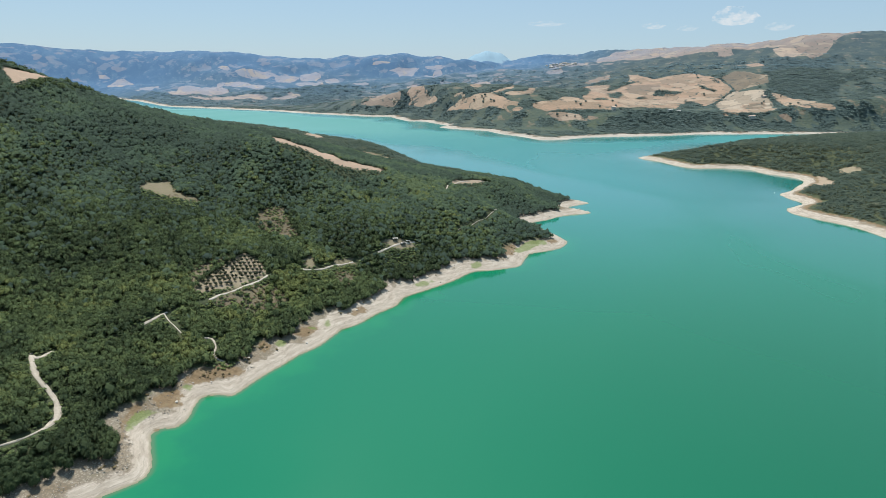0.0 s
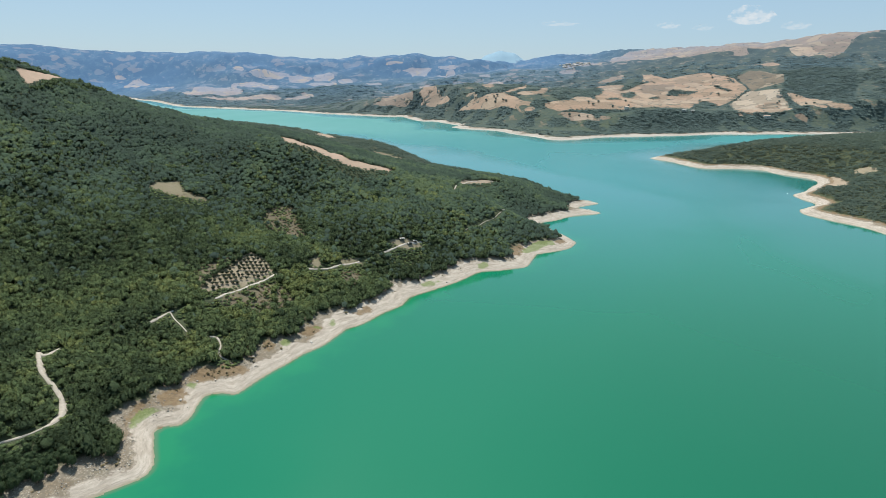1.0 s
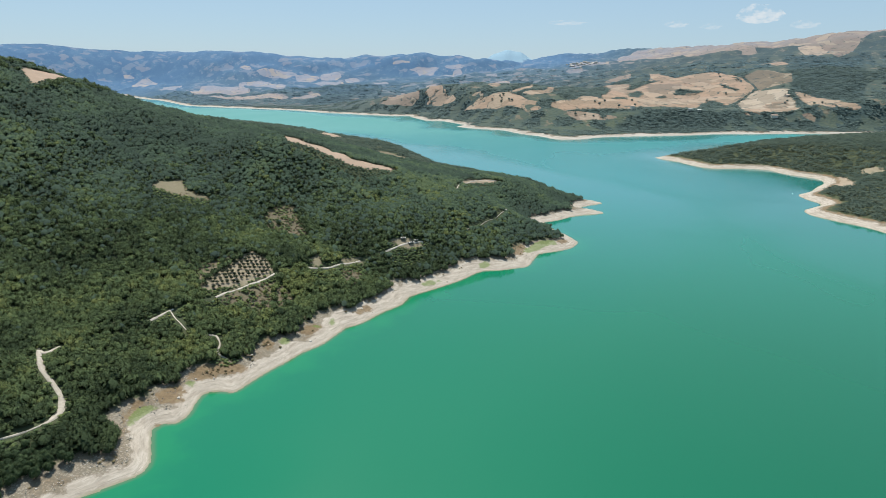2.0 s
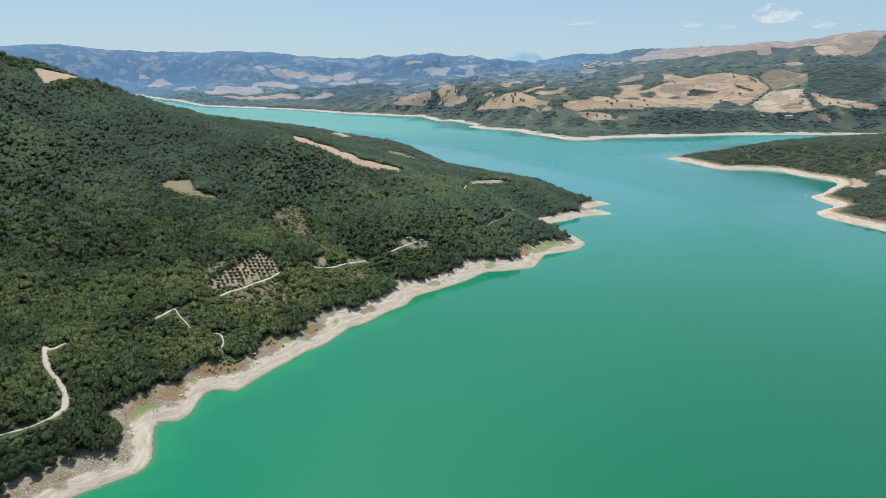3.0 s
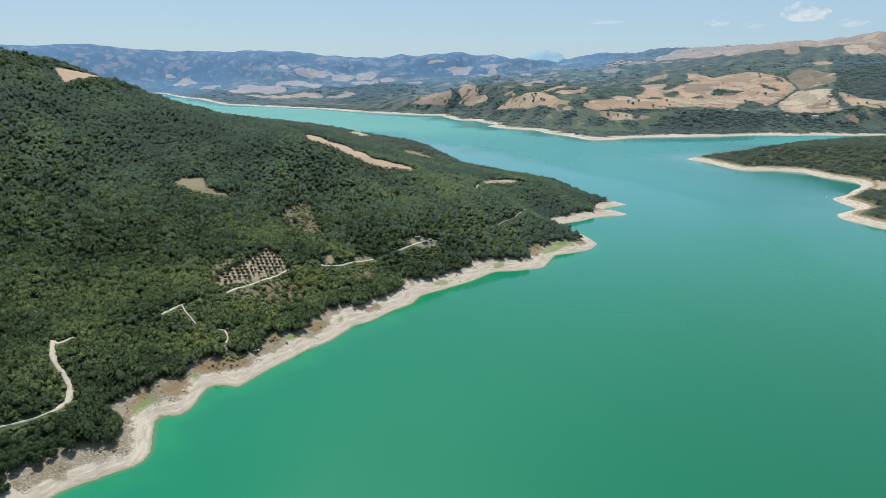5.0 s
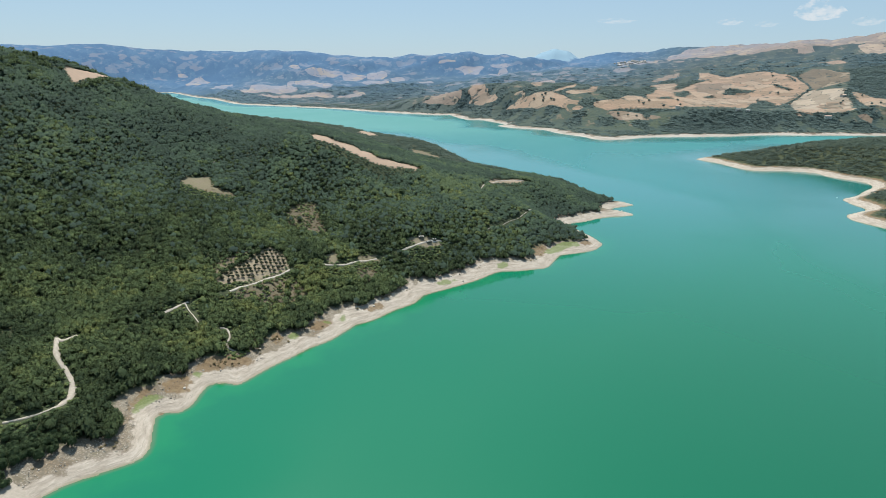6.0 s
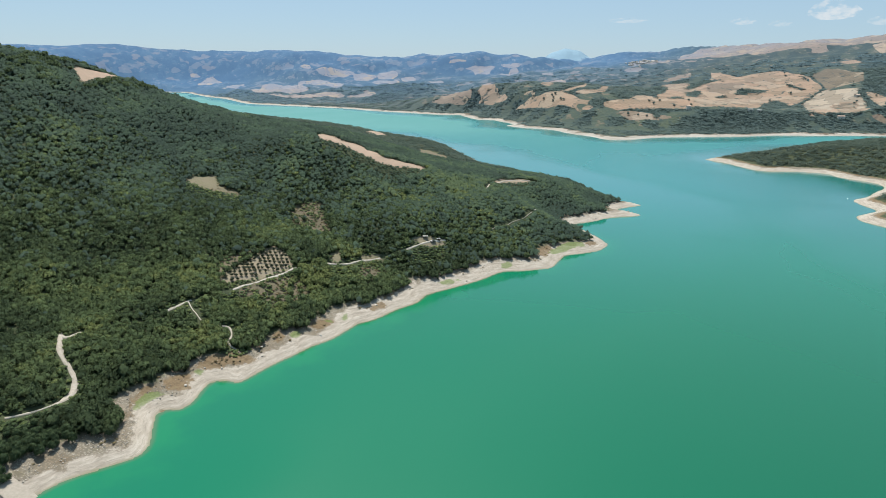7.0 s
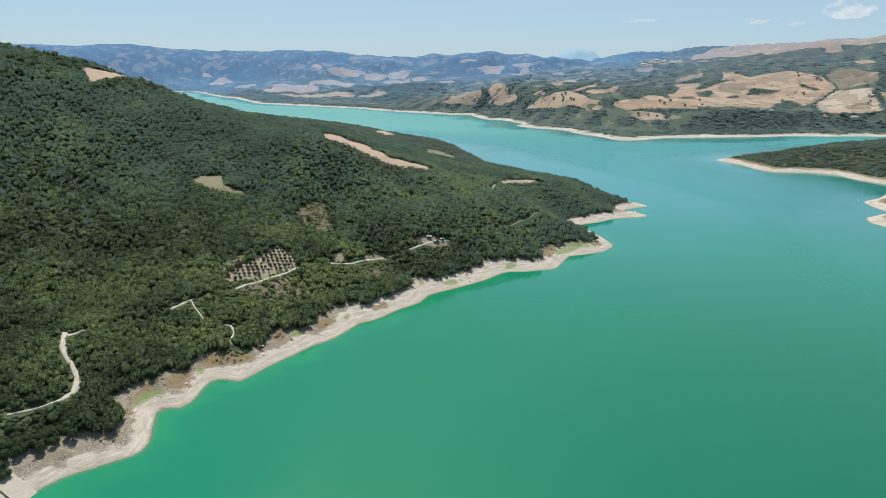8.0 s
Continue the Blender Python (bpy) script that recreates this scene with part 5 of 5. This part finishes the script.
for k in range(34):
    u = k / 33
    kind = VILLAGE[k % 3]
    spot = (305 + 150 * u + rng.uniform(-8, 8), 3640 + rng.uniform(-45, 45))
    ob = kind if k < 3 else copy_thing(kind, Matrix.Identity(4))
    settle(ob, spot[0], spot[1], rng.uniform(-40, 40), 1.0)


# concrete slipway, three slabs down the bank
slipway = tagged(new("slipway"), "pale concrete slipway running down into the water", "slipway")
for a, b in ((-114.5, -110.52), (-110.5, -106.52), (-106.5, -101.5)):
    bm = block((a, 138.0, -0.5), (b, 144.6, 0.0))
    for v in bm.verts:
        v.co.z += 0.42 + 0.31 * (-103.2 - v.co.x)
        v.co.y += 0.25 * (-108 - v.co.x)
    made("concrete_slab", bm, CONCRETE, slipway)


# mooring buoy off the right bank
buoy = tagged(new("buoy"), "small white mooring buoy floating near the bank", "buoy")
v, f = ico(3)
part("float", mesh_of("float", v * (0.75, 0.75, 0.55) + (0, 0, 0.15), f, [BUOY_PLASTIC], None, True), buoy)
bm = bmesh.new()
bmesh.ops.create_cone(bm, segments=10, radius1=0.09, radius2=0.07, depth=0.7, cap_ends=True, matrix=Matrix.Translation((0, 0, 0.95)))
made("post", bm, BUOY_PLASTIC, buoy)
buoy.matrix_basis = pose(326.5, 724, 0) @ Matrix.Diagonal((0.6, 0.6, 0.6, 1))


# stones and dry scrub on the bank
x, y = scatter(80, 1.25, (-140, 120, 130, 690))
z, d, which = height(x, y)
rng = np.random.RandomState(81)
rub = waves(x, y, 16, 82, 3)
keep = (which == 0) & (d > 1.5) & (d < 15) & (rub + rng.normal(0, 0.5, len(x)) > 0.75) & (lawn_distance(x, y) < -1)
x, y, z = x[keep], y[keep], z[keep]


def rock_shape(seed):
    rng = np.random.RandomState(seed)
    v, f = ico(1)
    v = v * rng.uniform(0.75, 1.25, (len(v), 1)) * (1, 0.8, 0.55)
    return v, f


def litter(name, shapes, x, y, z, size, material, seed, label, category, tint=None):
    wood(name, shapes, x, y, z, size, size * 1.1, tint if tint is not None else np.zeros(len(x)), material, seed, label, category)


ROCKS = [rock_shape(k) for k in range(5)]
litter("bank_stones", ROCKS, x, y, z, np.clip(np.abs(rng.normal(0.16, 0.13, len(x))), 0.07, 0.6), STONE, 83, "loose pale stones strewn over the bare bank", "stones")
xs, ys = scatter(88, 0.75, (-150, 120, -60, 245))
zs, ds, _ = height(xs, ys)
ok = (ds > 6) & (ds < 16) & (waves(xs, ys, 9, 89, 3) + rng.normal(0, 0.6, len(xs)) > -0.2) & (lawn_distance(xs, ys) < 0) & (lawn_distance(xs, ys, PARCHED) < 0)
litter("rubble", ROCKS, xs[ok], ys[ok], zs[ok], np.clip(np.abs(rng.normal(0.16, 0.13, ok.sum())), 0.07, 0.8), STONE, 90, "grey limestone rubble below the wood's edge", "stones")
for k in range(26):
    u = rng.randint(0, len(x))
    v, f = ROCKS[k % 5]
    s = rng.uniform(0.45, 0.95)
    if k < 5:
        rock = tagged(new("boulder", mesh_of("boulder", v, f, [STONE])), "weathered grey boulder lying on the bare bank", "rock", "boulders on the bank")
        FIRST = [rock] if k == 0 else FIRST + [rock]
    else:
        rock = copy_thing(FIRST[k % 5], Matrix.Identity(4))
    rock.matrix_basis = pose(x[u], y[u], z[u] + 0.12 * s, 0, 0, rng.uniform(0, 360)) @ Matrix.Diagonal((s, s, s, 1))
x, y = scatter(84, 1.7, (-180, 120, 130, 690))
z, d, which = height(x, y)
rng = np.random.RandomState(85)
x, y = x + rng.normal(0, 1.2, len(x)), y + rng.normal(0, 1.2, len(x))
z, d, which = height(x, y)
plot, plot_tone = plot_distance(x, y, CLEARINGS)
rub = waves(x, y, 20, 86, 3)
keep = (which == 0) & (line_distance(x, y, ROAD_LINE) > 2.2) & (inside_distance(x, y, smooth_ring(GROVE, 3)) < -1) & (lawn_distance(x, y) < -0.5)
keep &= ((d > 8) & (d < 19) & (rub + rng.normal(0, 0.4, len(x)) > 0.85)) | ((plot > 0) & (rng.uniform(0, 1, len(x)) < np.where(plot_tone < 0.35, 0.5, np.where(plot_tone < 0.5, 0.1, 0.0))))
x, y, z = x[keep], y[keep], z[keep]
SHRUBS = [crown_shape(s + 40, 1, 14, 3, 0.55, 0.35) for s in range(4)]
litter("dry_scrub", SHRUBS, x, y, z - 0.1, np.clip(rng.normal(0.6, 0.2, len(x)), 0.3, 1.3), SCRUB, 87, "dry brown scrub between the bank and the wood", "scrub", rng.uniform(0, 1, len(x)))


# ---- clouds ----
def cloud(x, y, z, wide, high, dense, seed, label):
    """A heap of vapour, flat below and lumpy above."""
    rng = np.random.RandomState(seed)
    v, f = ico(4)
    ways = rng.normal(size=(12, 3))
    ways[:, 2] = np.abs(ways[:, 2])
    ways /= np.linalg.norm(ways, axis=1)[:, None]
    r = 0.85 + 0.2 * (np.clip(v @ ways.T, 0, 1) ** 12).max(1)
    v = v * r[:, None]
    v[:, 2] = np.where(v[:, 2] < 0, v[:, 2] * 0.55, v[:, 2])
    ob = new("cloud", mesh_of("cloud", v, f, [CLOUD], None, True, tint=np.full(len(v), dense)))
    ob.matrix_basis = Matrix.LocRotScale((x, y, z), Euler((0, 0, -math.atan2(x - VIEWPOINT[0], y))), (wide * 0.6, wide * 0.25, high))
    return tagged(ob, label, "cloud", kind="structure")


cloud(1487, 4359, 467, 260, 80, 0.34, 90, "small white cumulus cloud low over the hills")
cloud(350, 4588, 447, 225, 22, 0.17, 91, "thin faint white cloud streak")
cloud(1032, 4487, 428, 130, 28, 0.2, 92, "thin faint white cloud puff")
cloud(1723, 4272, 412, 150, 36, 0.17, 93, "small faint white cloud puff")
cloud(1235, 4436, 412, 110, 26, 0.12, 94, "small faint white cloud puff")
